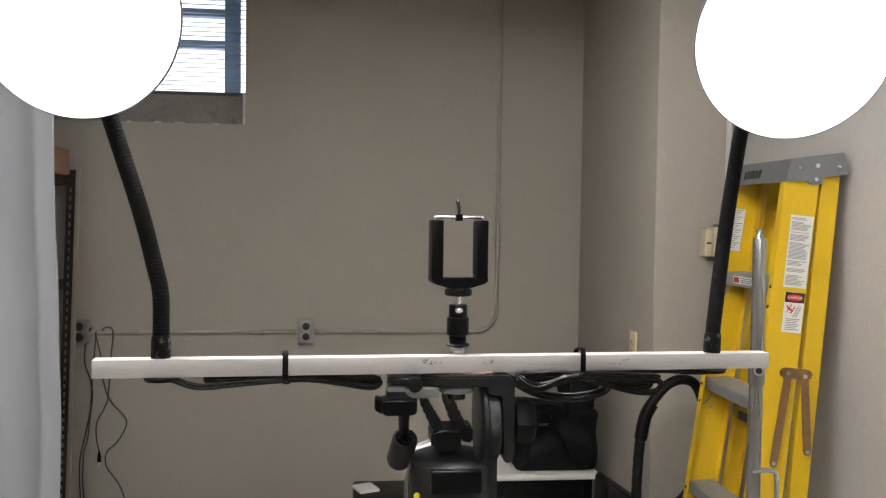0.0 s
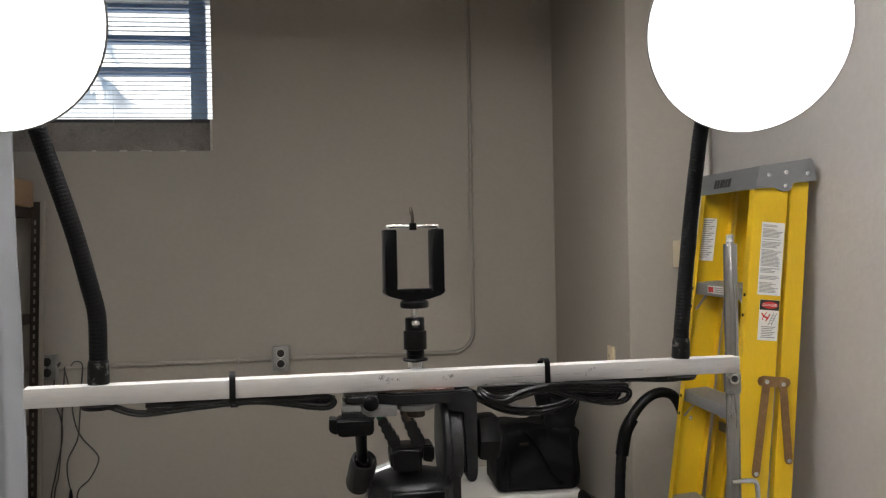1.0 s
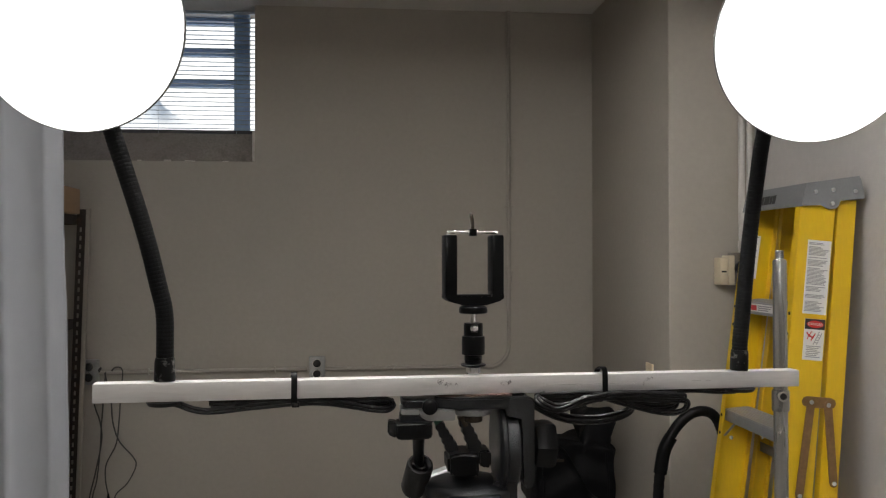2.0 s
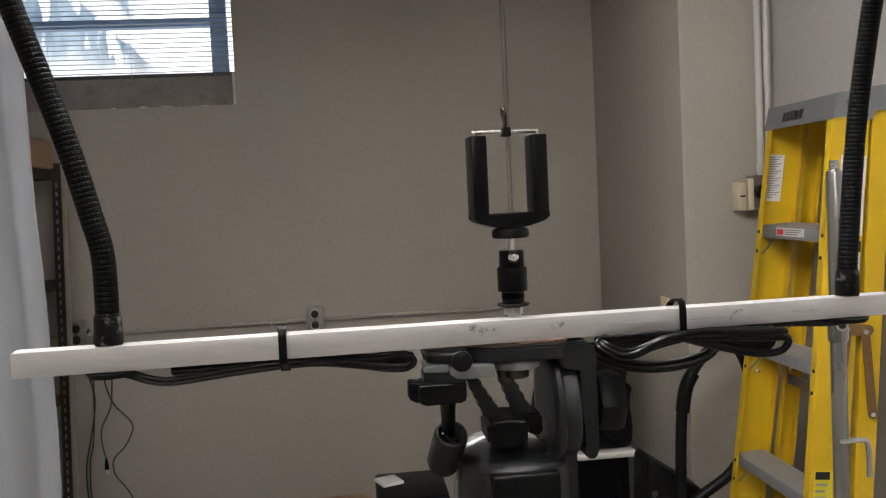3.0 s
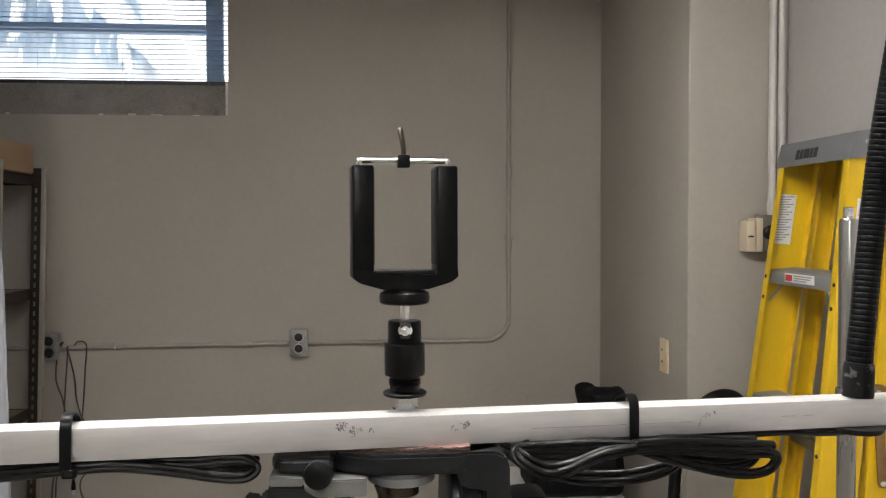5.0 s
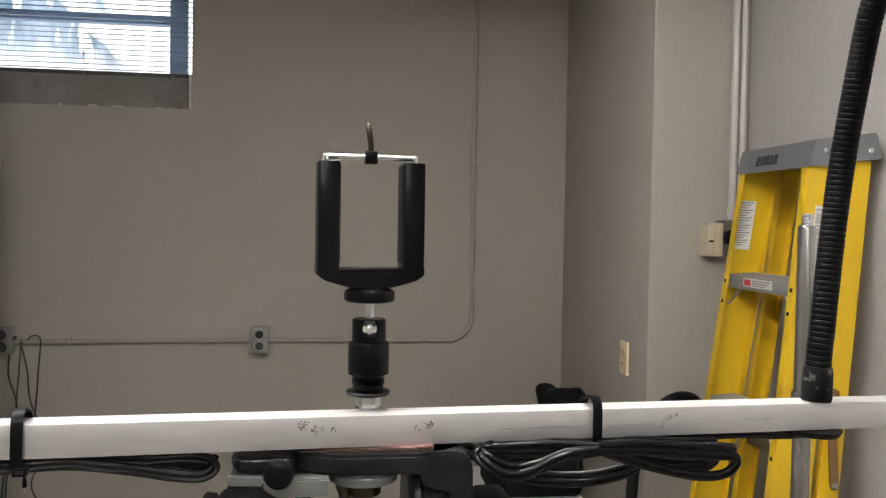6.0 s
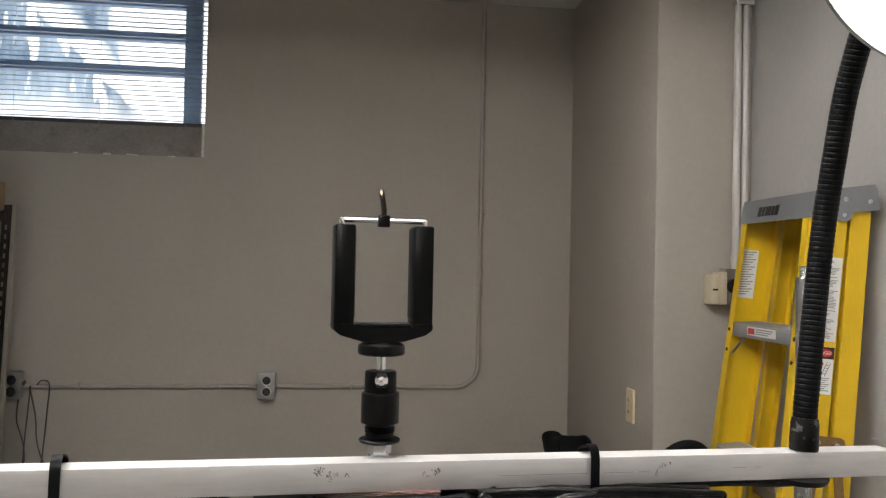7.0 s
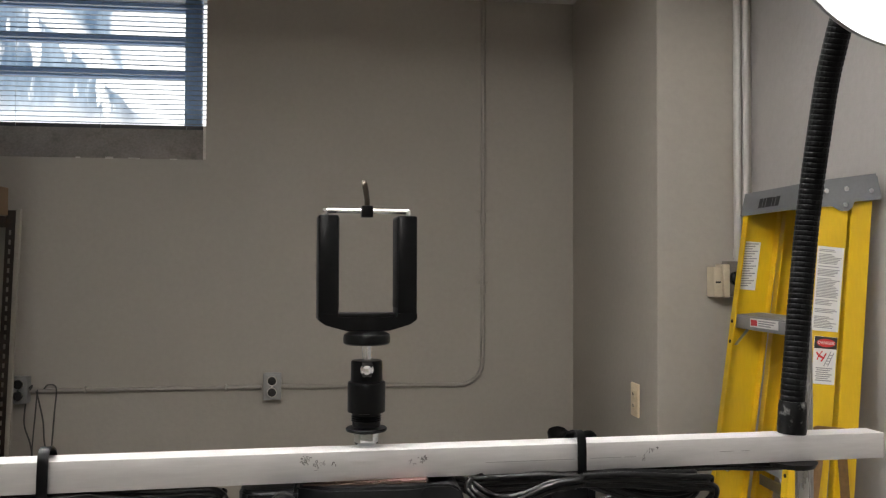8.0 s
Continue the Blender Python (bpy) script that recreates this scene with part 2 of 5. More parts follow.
gs.inputs["Transmission Weight"].default_value, gs.inputs["Roughness"].default_value, gs.inputs["IOR"].default_value = 1.0, 0.0, 1.01


def outdoors():
    """Bright haze with blue-grey foliage and pale trunks."""
    mat = bpy.data.materials.new("outdoor_distance")
    mat.use_nodes = True
    nt = mat.node_tree
    N, L = nt.nodes.new, nt.links.new
    nt.nodes.remove(nt.nodes["Principled BSDF"])
    em = N("ShaderNodeEmission")
    co = N("ShaderNodeTexCoord")
    xyz = N("ShaderNodeSeparateXYZ")
    L(co.outputs["Object"], xyz.inputs[0])

    def noise_of(scale, stretch, turn, detail=4):
        mp = N("ShaderNodeMapping")
        mp.inputs["Scale"].default_value = stretch
        mp.inputs["Rotation"].default_value = (0, radians(turn), 0)
        L(co.outputs["Object"], mp.inputs[0])
        a = N("ShaderNodeTexNoise")
        a.inputs["Scale"].default_value, a.inputs["Detail"].default_value = scale, detail
        L(mp.outputs[0], a.inputs["Vector"])
        return a.outputs[0]

    def calc(op, a, b):
        n = N("ShaderNodeMath")
        n.operation = op
        for k, v in enumerate((a, b)):
            if isinstance(v, float):
                n.inputs[k].default_value = v
            else:
                L(v, n.inputs[k])
        return n.outputs[0]

    def step(v, lo, hi):
        n = N("ShaderNodeMapRange")
        n.interpolation_type = "SMOOTHSTEP"
        n.inputs[1].default_value, n.inputs[2].default_value = lo, hi
        L(v, n.inputs[0])
        return n.outputs[0]

    x, z = xyz.outputs[0], xyz.outputs[2]
    wobble = calc("MULTIPLY", calc("SUBTRACT", noise_of(1.6, (1, 1, 1), 0), 0.5), 0.9)
    # open sky to one side, a slanting gap between leaves, thin chinks elsewhere
    side = calc("ADD", calc("ADD", x, wobble), calc("MULTIPLY", z, 0.35))
    open_sky = step(side, -1.04, -0.86)
    slant = calc("ADD", calc("ADD", x, z), calc("MULTIPLY", wobble, 0.5))
    gap = calc("MULTIPLY", step(slant, 0.80, 0.90), calc("SUBTRACT", 1.0, step(slant, 1.02, 1.22)))
    chink = step(noise_of(2.6, (2.6, 1, 0.55), 14, 3), 0.585, 0.68)
    low = calc("MULTIPLY", calc("SUBTRACT", 1.0, step(calc("ADD", z, wobble), 2.85, 3.25)), 0.72)
    bright = calc("MAXIMUM", calc("MAXIMUM", open_sky, gap), calc("MAXIMUM", chink, low))
    ramp = N("ShaderNodeValToRGB")
    ramp.color_ramp.elements[0].position, ramp.color_ramp.elements[0].color = 0.34, (0.10, 0.155, 0.23, 1)
    ramp.color_ramp.elements[1].position, ramp.color_ramp.elements[1].color = 0.68, (0.36, 0.45, 0.54, 1)
    L(noise_of(2.2, (2.4, 1, 0.8), 20, 6), ramp.inputs[0])
    mix = N("ShaderNodeMix")
    mix.data_type = "RGBA"
    L(bright, mix.inputs[0])
    L(ramp.outputs[0], mix.inputs[6])
    mix.inputs[7].default_value = (1.0, 1.0, 0.98, 1)
    L(mix.outputs[2], em.inputs[0])
    em.inputs[1].default_value = 2.4
    L(em.outputs[0], nt.nodes["Material Output"].inputs[0])
    return mat


# ---- the room ----
WY, PY, XR, XP, XL, YB, H = 4.156, 3.14, 1.24, 0.912, -2.7, -2.6, 2.652
WX0, WX1, WZ0, WZ1 = -2.05, -0.693, 1.921, 2.648
T = 0.22

structure("floor", box(B(), (XL - T, YB - T, -0.1), (XR + T, WY + T, 0)), FLOOR, "grey concrete floor with stains", "floor")
structure("ceiling", box(B(), (XL - T, YB - T, H), (XR + T, WY + T, H + 0.1)), CEILING, "pale painted ceiling", "ceiling")
bm = B()
box(bm, (XL, WY, 0), (WX0, WY + T, H))
box(bm, (WX1, WY, 0), (XR, WY + T, H))
box(bm, (WX0, WY, 0), (WX1, WY + T, WZ0))
structure("wall_north", bm, WALL, "greige painted back wall with a high window", "wall")
structure("wall_east", box(B(), (XR, YB, 0), (XR + T, WY + T, H)), WALL_SIDE, "light grey painted side wall", "wall")
structure("wall_west", box(B(), (XL - T, YB, 0), (XL, WY + T, H)), WALL, "greige painted side wall", "wall")
structure("wall_south", box(B(), (XL - T, YB - T, 0), (XR + T, YB, H)), WALL, "greige painted wall", "wall")
structure("wall_pier", box(B(), (XP, PY, 0), (XR, WY, H), bevel=0.006), WALL, "greige painted pier in the corner", "wall", 60)

# sloping sill of bare concrete, with chipped plaster along its lip
bm = B()
v = [bm.verts.new(p) for x in (WX0, WX1 - 0.012) for p in ((x, WY - 0.003, WZ0 - 0.001), (x, WY + 0.083, WZ0 + 0.139), (x, WY + 0.083, WZ0 - 0.001))]
for f in ((0, 1, 2), (5, 4, 3), (0, 3, 4, 1), (1, 4, 5, 2), (2, 5, 3, 0)):
    bm.faces.new([v[i] for i in f])
structure("window_sill", bm, CONCRETE, "sloping bare concrete window sill", "sill", 0)
bm = B()
rng = random.Random(5)
for i in range(7):
    x = rng.uniform(-1.6, -0.78)
    w = rng.uniform(0.006, 0.02)
    box(bm, (x - w, WY - 0.004, WZ0 - rng.uniform(0.001, 0.004)), (x + w, WY + 0.002, WZ0 + rng.uniform(0.001, 0.005)), bevel=0.001, seg=1)
box(bm, (WX1 - 0.012, WY - 0.004, WZ0), (WX1 - 0.001, WY + 0.082, WZ0 + 0.139), bevel=0.002)
structure("trim", bm, PLASTER, "chipped pale plaster along the sill", "trim")


# ---- window and blind ----
def window():
    y = WY + 0.125
    win = tagged(thing("window_1", (WX0, y, WZ0 + 0.1), "high basement window, steel frame tinted blue for the daylight", "window"), kind="structure")
    z0, z1 = WZ0 + 0.10, WZ1
    part("window_frame", box(box(B(), (WX1 - 0.115, y, z0), (WX1 - 0.042, y + 0.04, z1), bevel=0.004), (WX0 + 0.001, y, z0), (WX0 + 0.075, y + 0.04, z1), bevel=0.004), FRAME_SKY_TINT, win)
    for z in (WZ0 + 0.125, 2.31, 2.46, 2.61):
        part("window_bar", box(B(), (WX0 + 0.076, y + 0.003, z - 0.018), (WX1 - 0.116, y + 0.037, z + 0.018), bevel=0.004), FRAME_SKY_TINT, win)
    pane = part("pane", box(B(), (WX0 + 0.05, y + 0.05, z0), (WX1 - 0.002, y + 0.054, z1)), GLASS, win)
    pane.visible_shadow = False


def blind():
    y = WY + 0.098
    x0, x1 = WX0 + 0.02, WX1 - 0.006
    ob = thing("venetian_blind", (x0, y, WZ0 + 0.14), "white slatted venetian blind lowered and open", "blind")
    part("bottom_rail", box(B(), (x0, y - 0.012, WZ0 + 0.141), (x1, y + 0.012, WZ0 + 0.157), bevel=0.003), DARK_RAIL, ob, "dark bottom rail")
    z = WZ0 + 0.166
    bm = B()
    n = 6
    rows = []
    for k in range(n + 1):
        u = (k / n - 0.5) * 0.023
        rows.append((y + u * 0.99, u * 0.02 + 0.0016 * (1 - (2 * k / n - 1) ** 2)))
    top = [[bm.verts.new((x, a, b)) for a, b in rows] for x in (x0 + 0.004, x1)]
    bot = [[bm.verts.new((x, a, b - 0.0006)) for a, b in rows] for x in (x0 + 0.004, x1)]
    for k in range(n):
        bm.faces.new((top[0][k], top[1][k], top[1][k + 1], top[0][k + 1]))
        bm.faces.new((bot[0][k], bot[0][k + 1], bot[1][k + 1], bot[1][k]))
    me = mesh("slat", bm, SLAT_BACKLIT)
    while z < WZ1 - 0.014:
        s = new("slat", me)
        s.parent = ob
        s.matrix_parent_inverse = ob.matrix_basis.inverted()
        s.location = (0, 0, z)
        z += 0.0212
    part("head_rail", box(B(), (x0, y - 0.014, WZ1 - 0.012), (x1, y + 0.014, WZ1 - 0.001), bevel=0.003), SLAT_BACKLIT, ob)
    for x in (-0.79, -1.15, -1.5):
        part("ladder_cord", tube(B(), [(x, y - 0.013, WZ0 + 0.14), (x, y - 0.013, WZ1 - 0.02)], 0.0007, 5), SLAT_BACKLIT, ob)


window()
blind()
structure("backdrop", box(B(), (-9, 9.0, -2), (5, 9.05, 10)), outdoors(), "bright hazy daylight and foliage outdoors", "backdrop")


# ---- conduit and outlets ----
def conduit():
    ob = thing("conduit", (0.5, WY, 0.95), "painted electrical conduit with a swept bend", "conduit", "wall conduits")
    y, r = WY - 0.012, 0.0095
    bend = [(0.402 + 0.1 * math.sin(a), y, 1.053 - 0.1 * math.cos(a)) for a in [i * math.pi / 2 / 12 for i in range(13)]]
    part("pipe", tube(B(), [(-0.37, y, 0.953), *bend, (0.502, y, 1.4), (0.503, y, H)], r, 12), CONDUIT, ob)
    for z in (1.37, 1.685):
        part("coupling", lathe(B(), [(0.0115, -0.02), (0.0125, -0.018), (0.0125, 0.018), (0.0115, 0.02)], pose(0.503, y, z), 16), CONDUIT, ob)
        part("strap", box(B(), (0.480, WY - 0.004, z + 0.022), (0.526, WY - 0.0005, z + 0.034), bevel=0.001), CONDUIT, ob)
    for x in (-0.05,):
        part("strap", box(B(), (x - 0.004, WY - 0.0235, 0.936), (x + 0.004, WY - 0.0005, 0.966), bevel=0.002), CONDUIT, ob)
    ob = thing("conduit", (-1.4, WY, 0.95), "painted electrical conduit between two outlets", "conduit", "wall conduits")
    part("pipe", tube(B(), [(-1.40, y, 0.948), (-0.45, y, 0.953)], r, 12), CONDUIT, ob)
    for x in (-1.17, -0.6):
        part("strap", box(B(), (x - 0.004, WY - 0.0235, 0.936), (x + 0.004, WY - 0.0005, 0.966), bevel=0.002), CONDUIT, ob)
    ob = thing("conduit", (-1.5, WY, 0.95), "painted electrical conduit running behind the shelf", "conduit", "wall conduits")
    part("pipe", tube(B(), [(-2.6, y, 0.948), (-1.475, y, 0.948)], r, 12), CONDUIT, ob)


def outlet(x, z):
    ob = thing("outlet", (x, WY, z - 0.057), "galvanised steel box with a dark duplex outlet", "outlet", "outlets on the back wall")
    part("box", box(B(), (x - 0.036, WY - 0.042, z - 0.055), (x + 0.036, WY - 0.0005, z + 0.055), bevel=0.004), GALV, ob)
    part("cover", box(B(), (x - 0.037, WY - 0.046, z - 0.056), (x + 0.037, WY - 0.0425, z + 0.056), bevel=0.003, seg=3), GALV, ob)
    for d in (-0.024, 0.024):
        m = axis((x, WY - 0.0458, z + d), (0, -1, 0))
        part("rim", lathe(B(), [(0.0175, 0), (0.0205, 0), (0.0215, 0.0012), (0.0205, 0.0024), (0.0180, 0.0024)], m, 24), CHROME, ob, "bright pressed rim")
        s = part("socket", lathe(B(), [(0.0172, 0), (0.0172, 0.0030), (0.015, 0.004)], m, 24), HOLE, ob, "dark socket face")
        for e in (-0.0055, 0.0055):
            part("slot", box(B(), (x + e - 0.001, WY - 0.0502, z + d - 0.001), (x + e + 0.001, WY - 0.0499, z + d + 0.007)), INK_BLACK, s)
    part("screw", lathe(B(), [(0.004, 0), (0.003, 0.002)], axis((x, WY - 0.046, z), (0, -1, 0)), 10), ZINC, ob)
    part("knockout", lathe(B(), [(0.008, 0), (0.007, 0.0012)], axis((x + 0.0362, WY - 0.022, z + 0.03), (1, 0, 0)), 14), GALV, ob)


conduit()
outlet(-0.404, 0.958)
outlet(-1.425, 0.956)


def riser_pipes():
    for x, r in ((1.180, 0.0120), (1.209, 0.0110)):
        ob = thing("riser_pipe", (x, PY - 0.015, 1.45), "pale painted conduit rising in the corner", "pipe", "corner pipes")
        part("pipe", tube(B(), [(x, PY - 0.015, 1.478), (x, PY - 0.015, H)], r, 14), PIPE_WHITE, ob)
        part("coupling", lathe(B(), [(r + 0.003, 0), (r + 0.003, 0.03)], pose(x, PY - 0.016, 1.50), 16), PIPE_WHITE, ob)
        part("strap", box(B(), (x - 0.012, PY - 0.031, 2.36), (x + 0.020, PY - 0.0005, 2.375), bevel=0.002), PIPE_WHITE, ob)


def junction_box():
    x0, x1, z0, z1 = 1.085, 1.195, 1.372, 1.482
    ob = thing("junction_box", (1.14, PY, z0), "ivory plastic device beside a grey junction box", "box")
    part("back_box", box(B(), (1.1305, PY - 0.050, z0 + 0.002), (1.224, PY - 0.0005, z1 + 0.006), bevel=0.004), BOX_BROWN, ob, "brown-grey steel box")
    part("cover", box(B(), (1.1085, PY - 0.064, z0), (1.130, PY - 0.001, z1 - 0.004), bevel=0.003), BEIGE, ob)
    part("device", box(B(), (1.079, PY - 0.058, z0), (1.108, PY - 0.001, z1 - 0.012), bevel=0.004), BEIGE, ob)
    part("slot", box(B(), (1.084, PY - 0.0605, z0 + 0.045), (1.101, PY - 0.0582, z0 + 0.051)), HOLE, ob)
    part("knob", lathe(B(), [(0.024, 0), (0.024, 0.012), (0.02, 0.016), (0.012, 0.018)], axis((1.158, PY - 0.0505, z0 + 0.060), (0, -1, 0)), 24), BLACK, ob, "round black socket")


def wall_switch():
    y, z = 3.335, 1.007
    ob = thing("wall_switch", (XP, y, z - 0.057), "ivory plastic cover plate on the pier", "switch")
    part("plate", box(B(), (XP - 0.010, y - 0.035, z - 0.058), (XP - 0.0005, y + 0.035, z + 0.058), bevel=0.003), IVORY, ob)
    for d in (-0.02, 0.02):
        part("socket", box(B(), (XP - 0.0125, y - 0.014, z + d - 0.013), (XP - 0.0102, y + 0.014, z + d + 0.013), bevel=0.001), IVORY, ob)
        for s in (-0.005, 0.005):
            part("slot", box(B(), (XP - 0.0135, y + s - 0.001, z + d - 0.004), (XP - 0.0126, y + s + 0.001, z + d + 0.005)), HOLE, ob)


riser_pipes()
junction_box()
wall_switch()


def strip_light(lx, ly):
    ob = thing("strip_light", (lx, ly, LAMP_Z), "hanging fluorescent strip light that is switched on", "ceiling light", "strip lights")
    bm = B()
    # unseen reflector, its lips lowered to darken the wall below the ceiling
    prof = [(-0.20, -0.026), (-0.07, 0.035), (0.07, 0.035), (0.20, -0.026), (0.20, -0.020), (0.072, 0.041), (-0.072, 0.041), (-0.20, -0.020)]
    a, b = ([bm.verts.new((lx + x, ly + y, LAMP_Z + z)) for x, z in prof] for y in (-0.62, 0.62))
    n = len(prof)
    for k in range(n):
        bm.faces.new((a[k], a[(k + 1) % n], b[(k + 1) % n], b[k]))
    bm.faces.new(a[::-1])
    bm.faces.new(b)
    part("reflector", bm, WHITE, ob)
    # unseen plates added to block tube light from the wall's top
    for e in (-1, 1):
        bm = B()
        near, off = ([bm.verts.new((lx + x, ly + e * y, LAMP_Z + z)) for x, z in ((-0.20, -0.026), (0.20, -0.026), (0.07, 0.034), (-0.07, 0.034))] for y in (0.6205, 0.624))
        bm.faces.new(near)
        bm.faces.new(off[::-1])
        for k in range(4):
            bm.faces.new((near[k], near[(k + 1) % 4], off[(k + 1) % 4], off[k]))
        part("cutoff_plate", bm, WHITE, ob)
    part("ballast_box", box(B(), (lx - 0.06, ly - 0.6, LAMP_Z + 0.042), (lx + 0.06, ly + 0.6, LAMP_Z + 0.075), bevel=0.006), WHITE, ob)
    for d in (-0.45, 0.45):
        part("hanger", tube(B(), [(lx, ly + d, LAMP_Z + 0.075), (lx, ly + d, H)], 0.004, 8), GALV, ob)
    for d in (-0.05, 0.05):
        part("fluorescent_tube", tube(B(), [(lx + d, ly - 0.59, LAMP_Z), (lx + d, ly + 0.59, LAMP_Z)], 0.014, 14), TUBE_GLOW, ob)
        for e in (-0.6, 0.6):
            part("lamp_holder", box(B(), (lx + d - 0.015, ly + e - 0.009, LAMP_Z - 0.015), (lx + d + 0.015, ly + e + 0.009, LAMP_Z + 0.035), bevel=0.002), WHITE, ob)


for lx, ly in LAMPS:
    strip_light(lx, ly)


# ---- curtain and shelf ----
def curtain():
    ob = thing("backdrop_cloth", (-1.9, 3.1, 0.02), "pale grey hanging cloth with soft vertical folds", "curtain")
    bm = B()
    cols, rows = 190, 90
    grid = []
    for j in range(rows + 1):
        z = 0.02 + (2.45 - 0.02) * j / rows
        row = []
        for i in range(cols + 1):
            u = i / cols
            x = -2.62 + (1.443 + 0.012 * math.sin(z * 2.1)) * u
            f = 0.040 * abs(math.sin(u * 31.5 + 0.9 + 0.12 * math.sin(z * 1.3))) ** 0.7 + 0.012 * math.sin(u * 23 + 1.0 + 0.5 * z) + 0.010 * noise.noise(Vector((x * 7, 0, z * 1.6)))
            f += 0.0035 * noise.noise(Vector((x * 14, 4, z * 11))) + 0.0025 * abs(noise.noise(Vector((x * 3, 9, z * 7))))
            f *= 0.6 + 0.4 * (1 - z / 2.6)
            row.append(bm.verts.new((x + 0.006 * noise.noise(Vector((x * 5, 3, z * 3))) - 0.004, 3.092 + f, z)))
        grid.append(row)
    for j in range(rows):
        for i in range(cols):
            bm.faces.new((grid[j][i], grid[j][i + 1], grid[j + 1][i + 1], grid[j + 1][i]))
    cloth = part("cloth", bm, CLOTH, ob, smooth=180)
    solid = cloth.modifiers.new("thickness", "SOLIDIFY")
    solid.thickness = 0.003
    part("rod", tube(B(), [(XL + 0.0, 3.12, 2.47), (-1.16, 3.12, 2.47)], 0.014, 14), STEEL, ob)
    return ob


def shelf_unit():
    ob = thing("shelf_unit", (-1.6, 3.8, 0), "dark steel shelving unit with perforated posts", "shelf")
    W, D, xr, yr, top = 0.95, 0.40, -1.405, 4.035, 1.688
    lean = Matrix.Identity(4)
    lean[0][2] = 0.033
    m = Matrix.Translation((xr - 0.033 * top, yr, 0)) @ lean
    holes = [0.04 + 0.038 * k for k in range(42)]
    for x in (0, -W):
        for y, s in ((0, -1), (-D, 1)):
            # an angle: the face with two rows of slots, and the side flange
            bm = B()
            for x0, x1 in ((-0.044, -0.031), (-0.022, -0.003)):
                box(bm, (x + x0, y - 0.002, 0), (x + x1, y, top), m)
            z0 = 0.0
            for z in [*holes, top]:
                box(bm, (x - 0.0309, y - 0.002, z0), (x - 0.0221, y, z - (0.010 if z < top else 0)), m)
                z0 = z + 0.010
            post = part("post", bm, SHELF_STEEL, ob, smooth=0)
            part("flange", box(B(), (x - 0.0028, y - 0.016, 0), (x + 0.015, y + 0.004, top + 0.004), m, 0.0025), SHELF_EDGE_LIT, post, "edge strip painted pale where light falls on it")
    for z in (0.26, 0.70, 1.185, 1.645):
        b = part("shelf_board", box(B(), (-W + 0.004, -D + 0.006, z), (-0.046, -0.004, z + 0.016), m, 0.001), BOARD, ob)
        part("end_beam", box(B(), (-0.0455, -D + 0.004, z - 0.026), (-0.0445, -0.004, z + 0.018), m), SHELF_STEEL, b)
        part("shelf_beam", box(B(), (-W, -D - 0.0045, z - 0.026), (-0.0445, -D - 0.0022, z + 0.018), m, 0.0005), SHELF_STEEL, b)
        part("shelf_beam", box(B(), (-W, 0.0006, z - 0.026), (-0.0445, 0.003, z + 0.018), m, 0.0005), SHELF_STEEL, b)
    c = thing("cardboard_box", (-1.6, 3.9, 1.662), "brown cardboard box lying on the top shelf", "box")
    part("carton", box(B(), (-1.78, 3.68, 1.662), (-1.412, 3.955, 1.770), bevel=0.003), CARD, c)
    part("tape", box(B(), (-1.779, 3.80, 1.7701), (-1.413, 3.845, 1.7708)), BOARD, c)


curtain()
shelf_unit()


def wall_cables():
    y = WY - 0.012
    runs = (
        [(-1.395, 0.955), (-1.376, 0.972), (-1.402, 0.916), (-1.41, 0.813), (-1.384, 0.725), (-1.377, 0.637), (-1.405, 0.49), (-1.431, 0.372), (-1.434, 0.253), (-1.42, 0.12), (-1.36, 0.03)],
        [(-1.356, 0.955), (-1.367, 0.857), (-1.377, 0.725), (-1.384, 0.593), (-1.398, 0.46), (-1.417, 0.372), (-1.414, 0.18), (-1.35, 0.06), (-1.28, 0.03)],
        [(-1.360, 0.950), (-1.337, 0.828), (-1.328, 0.725), (-1.299, 0.636), (-1.236, 0.561), (-1.226, 0.517), (-1.264, 0.443), (-1.314, 0.392), (-1.314, 0.325), (-1.264, 0.25), (-1.236, 0.182), (-1.2, 0.03)],
        [(-1.330, 0.958), (-1.313, 0.975), (-1.282, 0.96), (-1.292, 0.857), (-1.302, 0.71), (-1.314, 0.621), (-1.356, 0.533), (-1.359, 0.459), (-1.347, 0.395)],
    )
    for k, run in enumerate(runs):
        pts = [(x, y - 0.012 * (z > 0.94), z) for x, z in run]
        ob = thing("cable", pts[-1], "thin dark grey cable hanging down the back wall", "cable", "hanging cables")
        part("cord", tube(B(), smooth_path(pts, 8), 0.0031, 8), CABLE_GREY, ob)
        if k == 3:
            part("plug", lathe(B(), [(0.009, 0.348), (0.0095, 0.352), (0.008, 0.375), (0.004, 0.396), (0.0032, 0.40)], pose(-1.347, y, 0), 14), BLACK, ob)
            part("tip", box(B(), (-1.353, y - 0.003, 0.326), (-1.340, y + 0.003, 0.3478), bevel=0.001), PIPE_WHITE, ob, "bright metal plug tip")


wall_cables()


